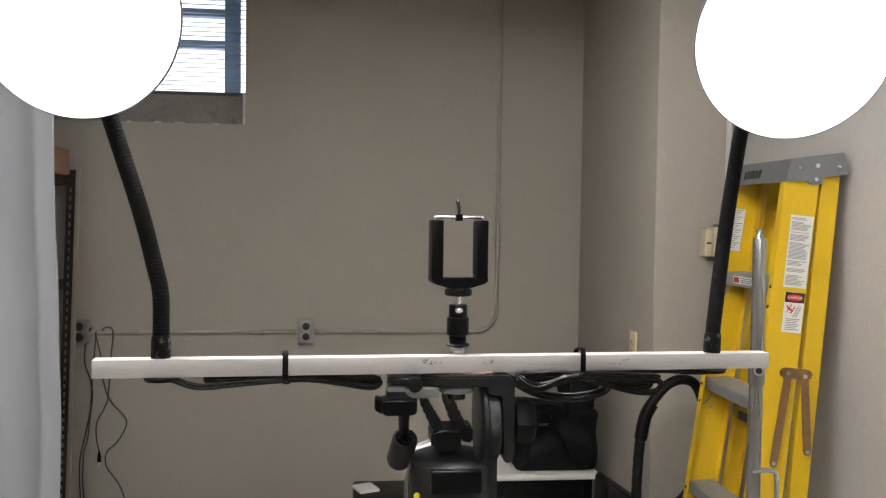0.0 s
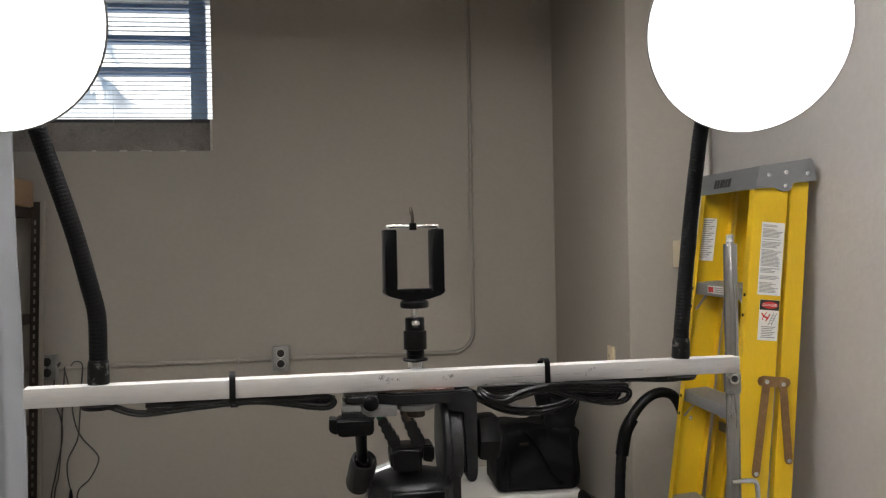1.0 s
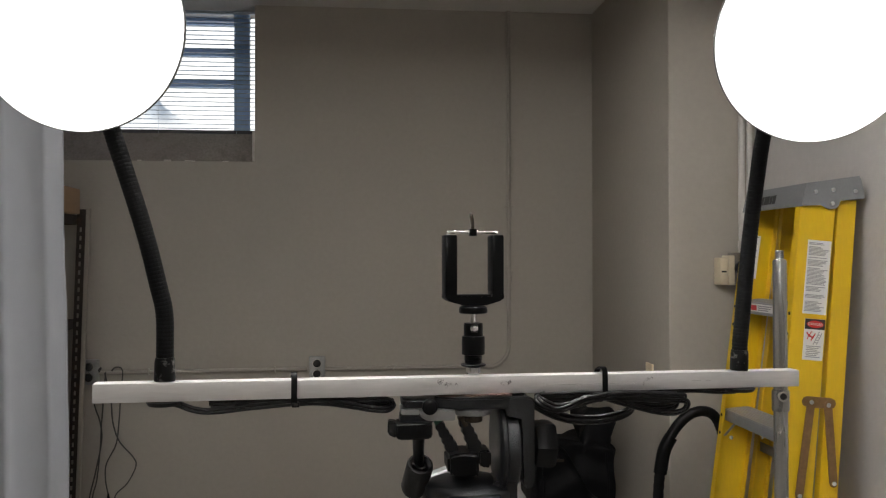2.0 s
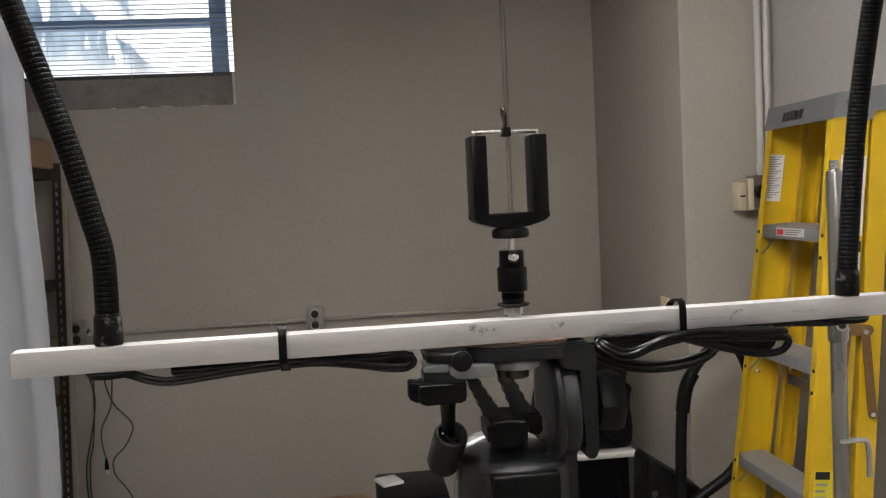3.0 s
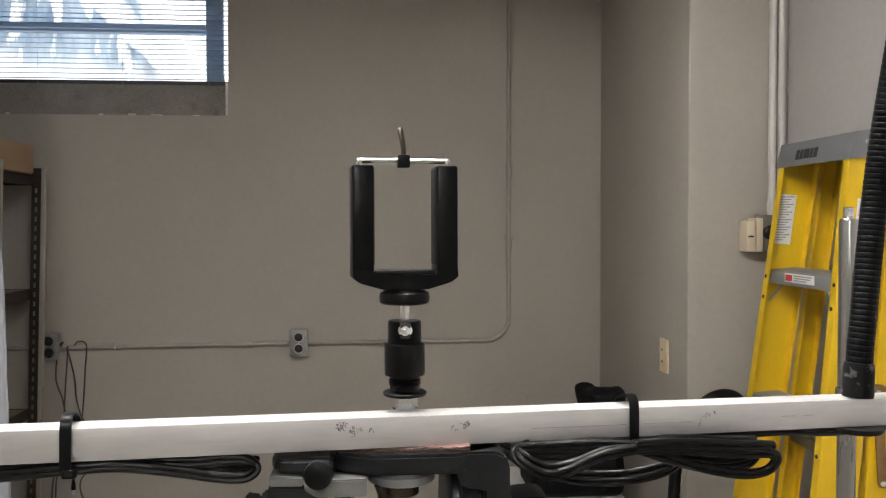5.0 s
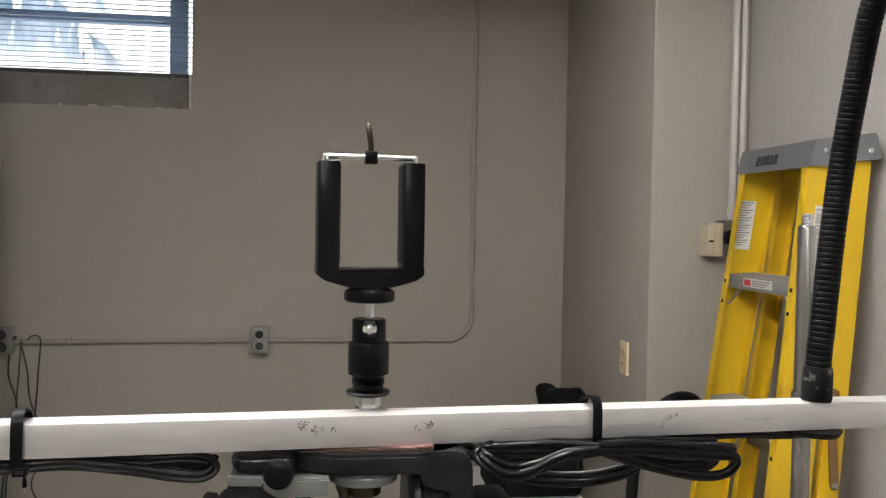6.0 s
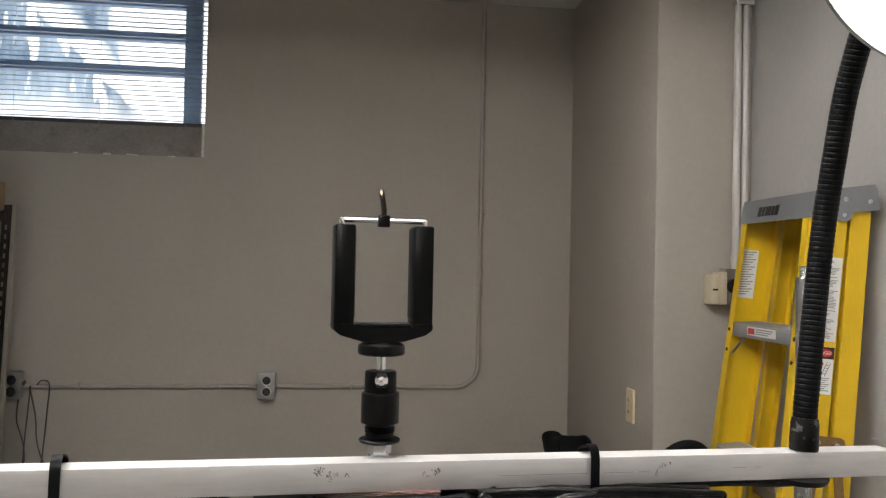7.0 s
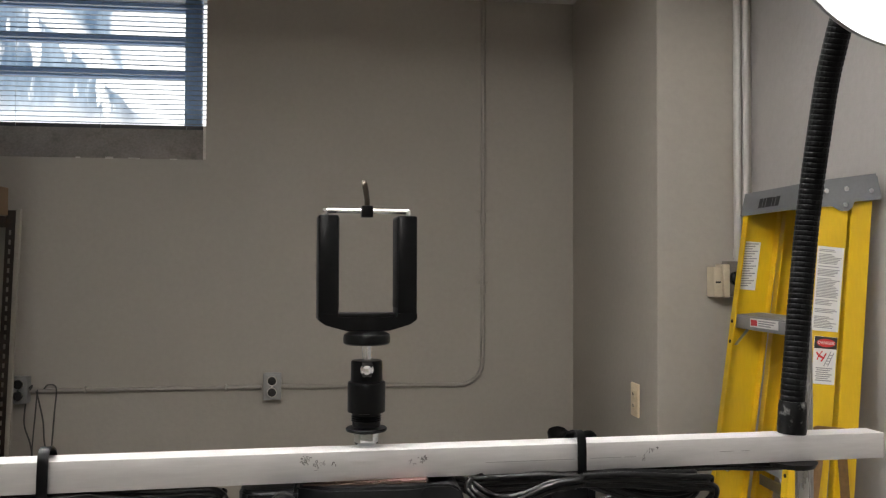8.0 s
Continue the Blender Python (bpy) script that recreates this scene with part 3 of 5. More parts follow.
# ---- things along the back wall ----
def back_things():
    m = pose(-1.045, 3.66, 0, 0, 0, -7)
    ob = thing("cardboard_box", (-1.045, 3.66, 0), "open brown cardboard box with a white label", "box")
    part("carton", box(B(), (-0.14, -0.06, 0), (0.112, 0.125, 0.285), m, 0.004), CARD, ob)
    part("flap", box(B(), (-0.135, -0.058, 0.2885), (0.108, 0.030, 0.2915), m @ pose(0, 0, 0, 2.5, 0, 0)), CARD, ob)
    part("flap", box(B(), (-0.135, 0.036, 0.2885), (0.108, 0.123, 0.2915), m), CARD, ob)
    lab = part("label", box(B(), (-0.125, -0.0625, 0.09), (0.0, -0.0605, 0.272), m), PAPER, ob, "white printed label")
    for x0, x1, z0, z1 in ((-0.055, -0.012, 0.230, 0.258), (-0.05, -0.03, 0.17, 0.222), (-0.11, -0.06, 0.11, 0.14)):
        part("print", box(B(), (x0, -0.064, z0), (x1, -0.063, z1), m), INK_BLACK, lab)
    ob = thing("bucket", (-0.83, 3.62, 0), "dark grey plastic tub on the floor", "bucket")
    part("tub", lathe(B(), [(0.07, 0), (0.08, 0.01), (0.092, 0.195), (0.098, 0.20), (0.098, 0.22), (0.085, 0.231), (0.06, 0.235)], pose(-0.822, 3.6, 0), 28), RUBBER, ob)
    ob = thing("cardboard_sheet", (-0.4, 3.78, 0), "flat brown cardboard carton on the floor", "box")
    part("carton", box(B(), (-0.585, 3.72, 0), (-0.195, 3.86, 0.245), bevel=0.004), CARD, ob)
    ob = thing("white_globe", (-0.51, 3.1, 0), "round white globe lying on a low stool", "globe")
    part("globe", lathe(B(), [(0.105 * math.cos(a), 0.105 * math.sin(a)) for a in [math.radians(-80 + 10 * i) for i in range(17)]], pose(-0.508, 3.1, 0.345), 32), WHITE, ob)
    ob = thing("stool", (-0.51, 3.1, 0), "low dark stool under the white globe", "stool")
    part("seat", lathe(B(), [(0.14, 0.20), (0.145, 0.205), (0.145, 0.228), (0.14, 0.2325)], pose(-0.508, 3.1, 0.007), 28), BLACK, ob)
    for a in (45, 135, 225, 315):
        c, s = math.cos(radians(a)), math.sin(radians(a))
        part("leg", tube(B(), [(-0.508 + 0.12 * c, 3.1 + 0.12 * s, 0), (-0.508 + 0.1 * c, 3.1 + 0.1 * s, 0.21)], 0.011, 10), BLACK, ob)


def bench_and_bag():
    ob = thing("bench", (0.45, 3.6, 0), "low bench with a white top and black legs", "bench")
    part("top", box(B(), (0.30, 3.46, 0.438), (0.825, 3.92, 0.465), bevel=0.011, seg=3), WHITE, ob)
    for x in (0.36, 0.79):
        for y in (3.54, 3.86):
            part("leg", box(B(), (x - 0.02, y - 0.02, 0), (x + 0.02, y + 0.02, 0.4375), bevel=0.004), BLACK, ob)
    part("skirt", box(B(), (0.385, 3.50, 0.26), (0.765, 3.515, 0.4375), bevel=0.003), BLACK, ob, "dark front board")
    ob = thing("camera_bag", (0.65, 3.6, 0.455), "soft black nylon equipment bag on the bench", "bag")
    bm = B()
    box(bm, (0.475, 3.485, 0.4565), (0.822, 3.75, 0.72), bevel=0.03, seg=4)
    bmesh.ops.subdivide_edges(bm, edges=bm.edges, cuts=9, use_grid_fill=True)
    for v in bm.verts:
        k = max(0.0, (v.co.z - 0.46) / 0.24)
        n = noise.noise(v.co * 9) * 0.050 + noise.noise(Vector((v.co.x * 38, v.co.y * 20, v.co.z * 15 + v.co.x * 20))) * 0.022
        v.co.y += n * min(1, k * 2)
        v.co.x += noise.noise(v.co * 8 + Vector((5, 1, 2))) * 0.018 * min(1, k * 2)
        v.co.z += k * (noise.noise(v.co * 7 + Vector((2, 7, 1))) * 0.03)
    part("body", bm, FABRIC, ob, smooth=70)
    bm = B()
    box(bm, (0.69, 3.50, 0.66), (0.822, 3.68, 0.845), bevel=0.03, seg=4)
    bmesh.ops.subdivide_edges(bm, edges=bm.edges, cuts=4, use_grid_fill=True)
    for v in bm.verts:
        v.co += Vector((noise.noise(v.co * 13), noise.noise(v.co * 12 + Vector((3, 3, 3))), noise.noise(v.co * 11 + Vector((1, 5, 9))))) * 0.032
    part("flap", bm, FABRIC, ob, "slumped top flap", smooth=70)
    part("strap", tube(B(), smooth_path([(0.56, 3.47, 0.715), (0.60, 3.455, 0.70), (0.66, 3.45, 0.60), (0.70, 3.452, 0.53), (0.74, 3.46, 0.50)], 8), 0.011, 8, flat=0.3), FABRIC, ob)
    for x in (0.52, 0.78):
        part("piping", tube(B(), smooth_path([(x, 3.475, 0.47), (x + 0.004, 3.468, 0.56), (x - 0.003, 3.472, 0.65), (x, 3.49, 0.71)], 6), 0.004, 8), FABRIC, ob)
    part("badge", box(B(), (0.565, 3.452, 0.655), (0.60, 3.456, 0.665)), BRASS, ob)
    ob.location.z += 0.010
    ob = thing("equipment_case", (0.0, 3.4, 0), "black equipment case with papers on its lid", "case")
    part("shell", box(B(), (-0.18, 3.22, 0), (0.075, 3.52, 0.437), bevel=0.012, seg=3), BLACK, ob)
    part("latch", box(B(), (0.02, 3.205, 0.33), (0.055, 3.2195, 0.39), bevel=0.003), LABEL_YELLOW, ob, "yellow latch")
    ob = thing("paper_pad", (-0.13, 3.4, 0.437), "small white paper pad on the case", "paper")
    part("sheet", box(B(), (-0.04, -0.045, 0.4378), (0.04, 0.045, 0.448), pose(-0.13, 3.405, 0, 0, 0, 22), 0.001), PAPER, ob)


def vacuum():
    ob = thing("vacuum_cleaner", (0.70, 3.0, 0), "black shop vacuum with a curved hose", "vacuum cleaner")
    bm = box(B(), (0.675, 2.972, 0.03), (0.94, 3.128, 0.585), bevel=0.022, seg=3)
    for v in bm.verts:
        k = max(0.0, (v.co.z - 0.30) / 0.285)
        v.co.z -= 0.13 * k * max(0.0, (v.co.x - 0.735) / 0.2)
        v.co.x += 0.03 * k * (0.775 - v.co.x) / 0.13
    part("body", bm, RUBBER, ob)
    part("badge", lathe(B(), [(0.011, 0), (0.010, 0.002)], axis((0.715, 2.9725, 0.475), (0, -1, 0)), 20), CABLE_GREY, ob, "small grey round badge")
    part("clip", box(B(), (0.722, 2.964, 0.40), (0.748, 2.9715, 0.43), bevel=0.002), CABLE_GREY, ob, "grey plastic clip")
    for x in (0.71, 0.905):
        for y in (3.0, 3.1):
            part("wheel", lathe(B(), [(0.024, -0.009), (0.026, -0.006), (0.026, 0.006), (0.024, 0.009)], axis((x, y, 0.0265), (1, 0, 0)), 18), BLACK, ob)
    pts = [(0.782, 2.93, 0.02), (0.787, 2.93, 0.534), (0.800, 2.93, 0.77), (0.829, 2.93, 0.862), (0.884, 2.93, 0.932), (0.945, 2.93, 0.955), (1.00, 2.94, 0.925), (1.035, 2.95, 0.82), (1.03, 2.95, 0.66), (0.965, 2.94, 0.545), (0.86, 2.94, 0.47), (0.76, 2.955, 0.39)]
    part("hose", tube(B(), smooth_path(pts, 14), [0.0168 + (0.0012 if i % 2 else 0) for i in range(14 * 11 + 1)], 14), RUBBER, ob)
    part("cuff", tube(B(), smooth_path([(0.799, 2.93, 0.75), (0.813, 2.93, 0.825), (0.838, 2.93, 0.872)], 6), 0.0225, 14), BLACK, ob)


back_things()
bench_and_bag()
vacuum()


# ---- ladder ----
def ladder():
    ob = thing("step_ladder", (0.95, 2.55, 0), "yellow fibreglass step ladder leaning folded on the wall", "ladder")
    yc, ztop = 2.62, 1.612

    def fx(z):
        return 1.032 - 0.115 * (ztop - z)

    def rx(z):
        return 1.145 - 0.101 * (ztop - z)

    def half(z):
        return 0.170 + 0.042 * (ztop - z)

    def rail(x_of, w, z0, z1, side, depth, inset):
        """A channel: web outside, two flanges turned inwards."""
        bm = B()
        def ring(z):
            x, y = x_of(z), yc + side * (half(z) - inset)
            t = 0.004
            s = -side
            return [Vector((x, y, z)), Vector((x + w, y, z)), Vector((x + w, y + s * depth, z)), Vector((x + w - t, y + s * depth, z)), Vector((x + w - t, y + s * t, z)), Vector((x + t, y + s * t, z)), Vector((x + t, y + s * depth, z)), Vector((x, y + s * depth, z))]
        lo, hi = ([bm.verts.new(p) for p in ring(z)] for z in (z0, z1))
        n = len(lo)
        for k in range(n):
            bm.faces.new((lo[k], lo[(k + 1) % n], hi[(k + 1) % n], hi[k]))
        bm.faces.new(lo[::-1])
        bm.faces.new(hi)
        bmesh.ops.bevel(bm, geom=[e for e in bm.edges if abs(e.verts[0].co.z - e.verts[1].co.z) > 0.5], offset=0.0012, segments=2, affect="EDGES")
        return bm

    rails = {}
    for side in (-1, 1):
        rails[side] = part("front_rail", rail(fx, 0.103, 0.012, ztop + 0.03, side, 0.028, 0), YELLOW, ob)
        part("rear_rail", rail(rx, 0.054, 0.012, ztop + 0.02, side, 0.026, 0.004), YELLOW, ob)
        for x_of, w in ((fx, 0.103), (rx, 0.054)):
            y = yc + side * (half(0) - 0.014)
            part("foot", box(B(), (x_of(0) - 0.004, y - 0.018, 0), (x_of(0) + w + 0.004, y + 0.018, 0.03), bevel=0.004), RUBBER, ob)

    for z in (1.333, 0.985, 0.637, 0.290):
        h = half(z) - 0.0045
        d = 0.084
        m = Matrix.Translation((fx(z) + 0.009, yc, z)) @ pose(0, 0, 0, 0, -4, 0)
        step = part("step", box(box(box(B(), (0.0, -h, -0.004), (d, h, 0), m, 0.001), (-0.001, -h, -0.037), (0.002, h, -0.0041), m, 0.001), (d - 0.003, -h, -0.032), (d, h, -0.0041), m, 0.001), LADDER_ALU, ob)
        bm = B()
        for k in range(8):
            box(bm, (0.006 + k * 0.009, -h + 0.002, 0), (0.010 + k * 0.009, h - 0.002, 0.0009), m)
        part("tread_ribs", bm, DUSTY, step, "dusty ribbed tread")
        for side in (-1, 1):
            part("brace", tube(B(), [m @ Vector((0.008, side * (h - 0.07), -0.03)), m @ Vector((-0.006, side * (h - 0.006), -0.085))], 0.006, 8, flat=0.3), LADDER_ALU, step)
            for dz in (-0.018, -0.075):
                part("rivet", lathe(B(), [(0.0055, 0), (0.005, 0.0015), (0.002, 0.003)], axis((fx(z + dz) - 0.0002, yc + side * (half(z) - 0.012), z + dz), (-1, 0, 0.1)), 12), BRASS, step)
    for z in (0.89, 0.58):
        for x_of, u in ((fx, 0.045), (rx, 0.025)):
            part("rivet", lathe(B(), [(0.0075, 0), (0.0065, 0.002), (0.003, 0.0035)], axis((x_of(z) + u, yc + half(z) - (0.0042 if x_of is fx else 0.0085), z), (0, -1, 0)), 12), ZINC, ob)
    for z in (0.86, 0.55):
        h = half(z) - 0.006
        part("rear_spacer", box(B(), (rx(z) + 0.02, yc - h, z - 0.015), (rx(z) + 0.024, yc + h, z + 0.015), bevel=0.001), LADDER_ALU, ob)

    # cap: a leaning front, a sloping top and two shaped cheeks
    h = 0.180
    cheek = [(1.030, 1.615), (1.088, 1.617), (1.104, 1.608), (1.112, 1.606), (1.130, 1.607), (1.138, 1.614), (1.144, 1.629), (1.214, 1.636), (1.216, 1.643), (1.205, 1.692), (1.199, 1.697), (1.046, 1.676)]
    bm = B()
    for side in (-1, 1):
        y0 = yc + side * h
        near, off = ([bm.verts.new((x, y, z)) for x, z in cheek] for y in (y0, y0 - side * 0.004))
        bm.faces.new(near)
        bm.faces.new(off[::-1])
        for k in range(len(cheek)):
            q = (k + 1) % len(cheek)
            bm.faces.new((near[k], near[q], off[q], off[k]))
    for ring in ([(1.0285, 1.614), (1.044, 1.6775), (1.0475, 1.6775), (1.0325, 1.614)], [(1.044, 1.6785), (1.200, 1.6995), (1.200, 1.6955), (1.044, 1.6745)]):
        lo, hi = ([bm.verts.new((x, yc + e * (h + 0.001), z)) for x, z in ring] for e in (-1, 1))
        for k in range(4):
            bm.faces.new((lo[k], lo[(k + 1) % 4], hi[(k + 1) % 4], hi[k]))
        bm.faces.new(lo[::-1])
        bm.faces.new(hi)
    cap = part("cap", bm, CAP_GREY, ob, "grey moulded top cap", smooth=25)

    def face(z):
        """The front of the cap at height z."""
        return 1.0285 + (z - 1.614) * 0.244 - 0.0003

    bm = B()
    y = yc + 0.083
    for w, z0, z1 in ((0.017, 1.630, 1.656), (0.013, 1.630, 1.6555), (0.029, 1.6305, 1.656), (0.013, 1.630, 1.655), (0.018, 1.630, 1.656)):
        v = [bm.verts.new((face(z) - d, y - w * u, z)) for d in (0, 0.0007) for u, z in ((0, z0), (1, z0), (1, z1), (0, z1))]
        for f in ((4, 5, 6, 7), (0, 1, 5, 4), (1, 2, 6, 5), (2, 3, 7, 6), (3, 0, 4, 7)):
            bm.faces.new([v[i] for i in f])
        y -= w + 0.004
    part("maker_mark", bm, INK_BLACK, cap, "dark printed mark", smooth=0)
    for x, z in ((1.070, 1.654), (1.122, 1.660), (1.119, 1.621), (1.187, 1.656)):
        part("rivet", lathe(B(), [(0.0075, 0), (0.0065, 0.003), (0.003, 0.0045)], axis((x, yc - h + 0.0002, z), (0, -1, 0)), 14), ZINC, cap)

    # labels on the near web
    def web(u, z, out=0.0008):
        """A place on the near outer web: u metres from the front edge."""
        return Vector((fx(z) + u, yc - half(z) - out, z - 0.09 * (u - 0.03)))

    def plate(bm, u0, u1, z0, z1, out):
        a, b = [bm.verts.new(web(u, z, out)) for u, z in ((u0, z0), (u1, z0), (u1, z1), (u0, z1))], [bm.verts.new(web(u, z, out - 0.0006)) for u, z in ((u0, z0), (u1, z0), (u1, z1), (u0, z1))]
        bm.faces.new(a)
        bm.faces.new(b[::-1])
        for k in range(4):
            bm.faces.new((a[k], a[(k + 1) % 4], b[(k + 1) % 4], b[k]))
        return bm

    near = rails[-1]
    lab = part("label", plate(B(), 0.030, 0.0985, 1.316, 1.521, 0.0008), PAPER, near, "white instruction label")
    bm = B()
    r = random.Random(3)
    z = 1.514
    while z > 1.322:
        w = r.uniform(0.55, 1.0)
        if r.random() > 0.10:
            plate(bm, 0.034, 0.034 + 0.060 * w, z - 0.0021, z, 0.0016)
        z -= 0.0037
    part("print", bm, INK, lab, smooth=0)
    warn = part("warning_label", plate(B(), 0.0395, 0.0985, 1.189, 1.303, 0.0008), PAPER, near, "danger label in black, red and white")
    part("header", plate(B(), 0.040, 0.098, 1.274, 1.3025, 0.0015), INK_BLACK, warn)
    bm = B()
    ring = [web(0.069 + 0.024 * math.cos(a), 1.288 + 0.0098 * math.sin(a), 0.0022) for a in [k * math.pi / 12 for k in range(24)]]
    bm.faces.new([bm.verts.new(p) for p in ring])
    part("oval", bm, RED, warn, smooth=0)
    text = bpy.data.curves.new("danger", "FONT")
    text.body, text.size, text.align_x, text.align_y = "DANGER", 0.0108, "CENTER", "CENTER"
    tob = new("lettering", text)
    tob.parent = warn
    tob.matrix_parent_inverse = ID
    tob.matrix_basis = Matrix.Translation(web(0.069, 1.288, 0.0027)) @ pose(0, 0, 0, 90, 5, 0)
    text.materials.append(PAPER)
    bm = B()
    # a tumbling figure of sticks beside a small ladder
    for a, b, w in (((0.047, 1.265), (0.053, 1.257), 0.0030), ((0.053, 1.257), (0.066, 1.251), 0.0036), ((0.066, 1.251), (0.072, 1.263), 0.0024), ((0.066, 1.251), (0.060, 1.243), 0.0024), ((0.055, 1.258), (0.062, 1.268), 0.0018), ((0.053, 1.256), (0.050, 1.246), 0.0018)):
        tube(bm, [web(*a, 0.0004), web(*b, 0.0004)], w * 0.8, 6)
    part("falling_sign", bm, RED, warn)
    bm = B()
    for a, b in (((0.068, 1.232), (0.084, 1.268)), ((0.078, 1.232), (0.092, 1.266)), ((0.070, 1.238), (0.080, 1.238)), ((0.073, 1.245), (0.083, 1.245)), ((0.076, 1.252), (0.086, 1.252)), ((0.079, 1.259), (0.089, 1.259))):
        tube(bm, [web(*a, 0.0004), web(*b, 0.0004)], 0.0012, 6)
    part("ladder_sign", bm, INK, warn)
    bm = B()
    for k in range(7):
        plate(bm, 0.048 + 0.002 * (k % 2), 0.090 - 0.005 * (k % 3), 1.226 - k * 0.0049, 1.2285 - k * 0.0049, 0.0016)
    part("print", bm, INK, warn, smooth=0)
    size = part("size_label", plate(B(), 0.012, 0.062, 0.60, 0.712, 0.0008), LABEL_YELLOW, near, "yellow and black label")
    part("header", plate(B(), 0.014, 0.053, 0.690, 0.710, 0.0015), INK_BLACK, size)
    for k in range(4):
        part("print", plate(B(), 0.016, 0.048 - 0.006 * (k % 2), 0.674 - k * 0.017, 0.680 - k * 0.017, 0.0015), INK, size)
    # label inside the far front rail and on the first step
    bm = B()
    bm.faces.new([bm.verts.new((fx(z) + u, yc + half(z) - 0.005, z - 0.08 * (u - 0.01))) for u, z in ((0.010, 1.406), (0.060, 1.406), (0.060, 1.543), (0.010, 1.543))])
    lab = part("label", bm, PAPER, rails[1], "white notice inside the rail", smooth=0)
    bm = B()
    for k in range(18):
        z = 1.536 - k * 0.007
        q = [bm.verts.new((fx(zz) + u, yc + half(zz) - 0.0056, zz)) for u, zz in ((0.015, z - 0.003), (0.054 - 0.008 * (k % 3), z - 0.003), (0.054 - 0.008 * (k % 3), z), (0.015, z))]
        bm.faces.new(q)
    part("print", bm, INK, lab, smooth=0)
    z, x = 1.330, fx(1.333) + 0.0075
    lab = part("label", box(B(), (x - 0.0012, yc - 0.066, z - 0.0245), (x, yc + 0.082, z - 0.001)), PAPER, ob, "small white and red label")
    part("print", box(B(), (x - 0.002, yc + 0.042, z - 0.021), (x - 0.0014, yc + 0.076, z - 0.005)), RED, lab)
    for y0, dz in ((-0.054, 0.005), (-0.046, 0.011), (-0.030, 0.017)):
        part("print", box(B(), (x - 0.002, yc + y0, z - dz - 0.0032), (x - 0.0014, yc + 0.034, z - dz)), INK, lab)

    # folded spreader of rusty steel on the near side
    def bar(u0, z0, u1, z1, out, w=0.013):
        a, b = Vector((u0, yc - half(z0) - out, z0)), Vector((u1, yc - half(z1) - out, z1))
        d = (b - a).normalized()
        s = d.cross(Vector((0, 1, 0))).normalized() * w
        bm = B()
        outline = [a - s, b - s] + [b + (-s * math.cos(t) + d * w * math.sin(t)) for t in (0.8, 1.57, 2.3)] + [b + s, a + s] + [a + (s * math.cos(t) - d * w * math.sin(t)) for t in (0.8, 1.57, 2.3)]
        f = bm.faces.new([bm.verts.new(p) for p in outline])
        ext = bmesh.ops.extrude_face_region(bm, geom=[f])
        bmesh.ops.translate(bm, verts=[g for g in ext["geom"] if isinstance(g, bmesh.types.BMVert)], vec=(0, -0.003, 0))
        return bm

    sp = part("spreader", bar(1.033, 1.073, 1.101, 1.066, 0.002, 0.015), RUSTY, ob, "rusty folded steel spreader")
    part("arm", bar(1.042, 1.069, 1.000, 0.818, 0.006, 0.0115), RUSTY, sp)
    part("arm", bar(1.091, 1.062, 1.100, 0.849, 0.006, 0.0115), RUSTY, sp)
    for u, z in ((1.042, 1.072), (1.091, 1.063), (1.000, 0.818), (1.100, 0.849)):
        part("rivet", lathe(B(), [(0.0075, 0), (0.0065, 0.003), (0.003, 0.004)], axis((u, yc - half(z) - 0.0092, z), (0, -1, 0)), 14), ZINC, sp)


ladder()


# ---- steel pole ----
def pole():
    ob = thing("stand_pole", (0.53, 1.66, 0), "satin steel stand pole with a threaded stud", "stand")
    d = Vector((0.001, 0.004, 0.50)).normalized()
    base = Vector((0.573, 1.690, 1.468)) - d * (1.46 / d.z)
    m = axis(base, d)
    L = 1.46 / d.z
    part("lower_tube", lathe(B(), [(0.0125, 0.0), (0.0125, 1.20), (0.0115, 1.205)], m, 24), STEEL, ob)
    part("upper_tube", lathe(B(), [(0.0115, 1.2), (0.0124, 1.206), (0.0124, L - 0.004), (0.011, L)], m, 24), STEEL, ob)
    bm = B()
    prof = [(0.0065, L)]
    for k in range(5):
        prof += [(0.0078, L + 0.003 + k * 0.003), (0.0066, L + 0.0045 + k * 0.003)]
    lathe(bm, prof, m, 16)
    part("stud", bm, ZINC, ob)
    c = base + d * (1.214 / d.z)
    part("clamp_ring", lathe(B(), [(0.006, 0), (0.0095, 0), (0.0095, 0.016), (0.006, 0.016), (0.006, 0.004)], axis(c + Vector((-0.004, -0.010, 0)), (-0.25, -1, 0)), 20), CHROME, ob)
    # dark plug in the ring, painted as the shade of its hole
    part("hole", lathe(B(), [(0.0058, 0.0), (0.0055, 0.0125)], axis(c + Vector((-0.004, -0.010, 0)), (-0.25, -1, 0)), 16), HOLE, ob)
    part("clamp_body", lathe(B(), [(0.0145, -0.03), (0.0155, -0.026), (0.0155, 0.004), (0.0145, 0.008)], axis(c, d), 24), STEEL, ob)
    e = base + d * (1.024 / d.z)
    part("l_handle", tube(B(), smooth_path([e + Vector((-0.012, -0.016, 0.0)), e + Vector((0.018, -0.02, 0.002)), e + Vector((0.034, -0.02, -0.006)), e + Vector((0.036, -0.02, -0.06))], 6), 0.0045, 10), ZINC, ob)
    part("foot_plate", lathe(B(), [(0.11, 0), (0.11, 0.008), (0.02, 0.016), (0.014, 0.03)], pose(base.x, base.y, 0), 32), STEEL, ob)


pole()

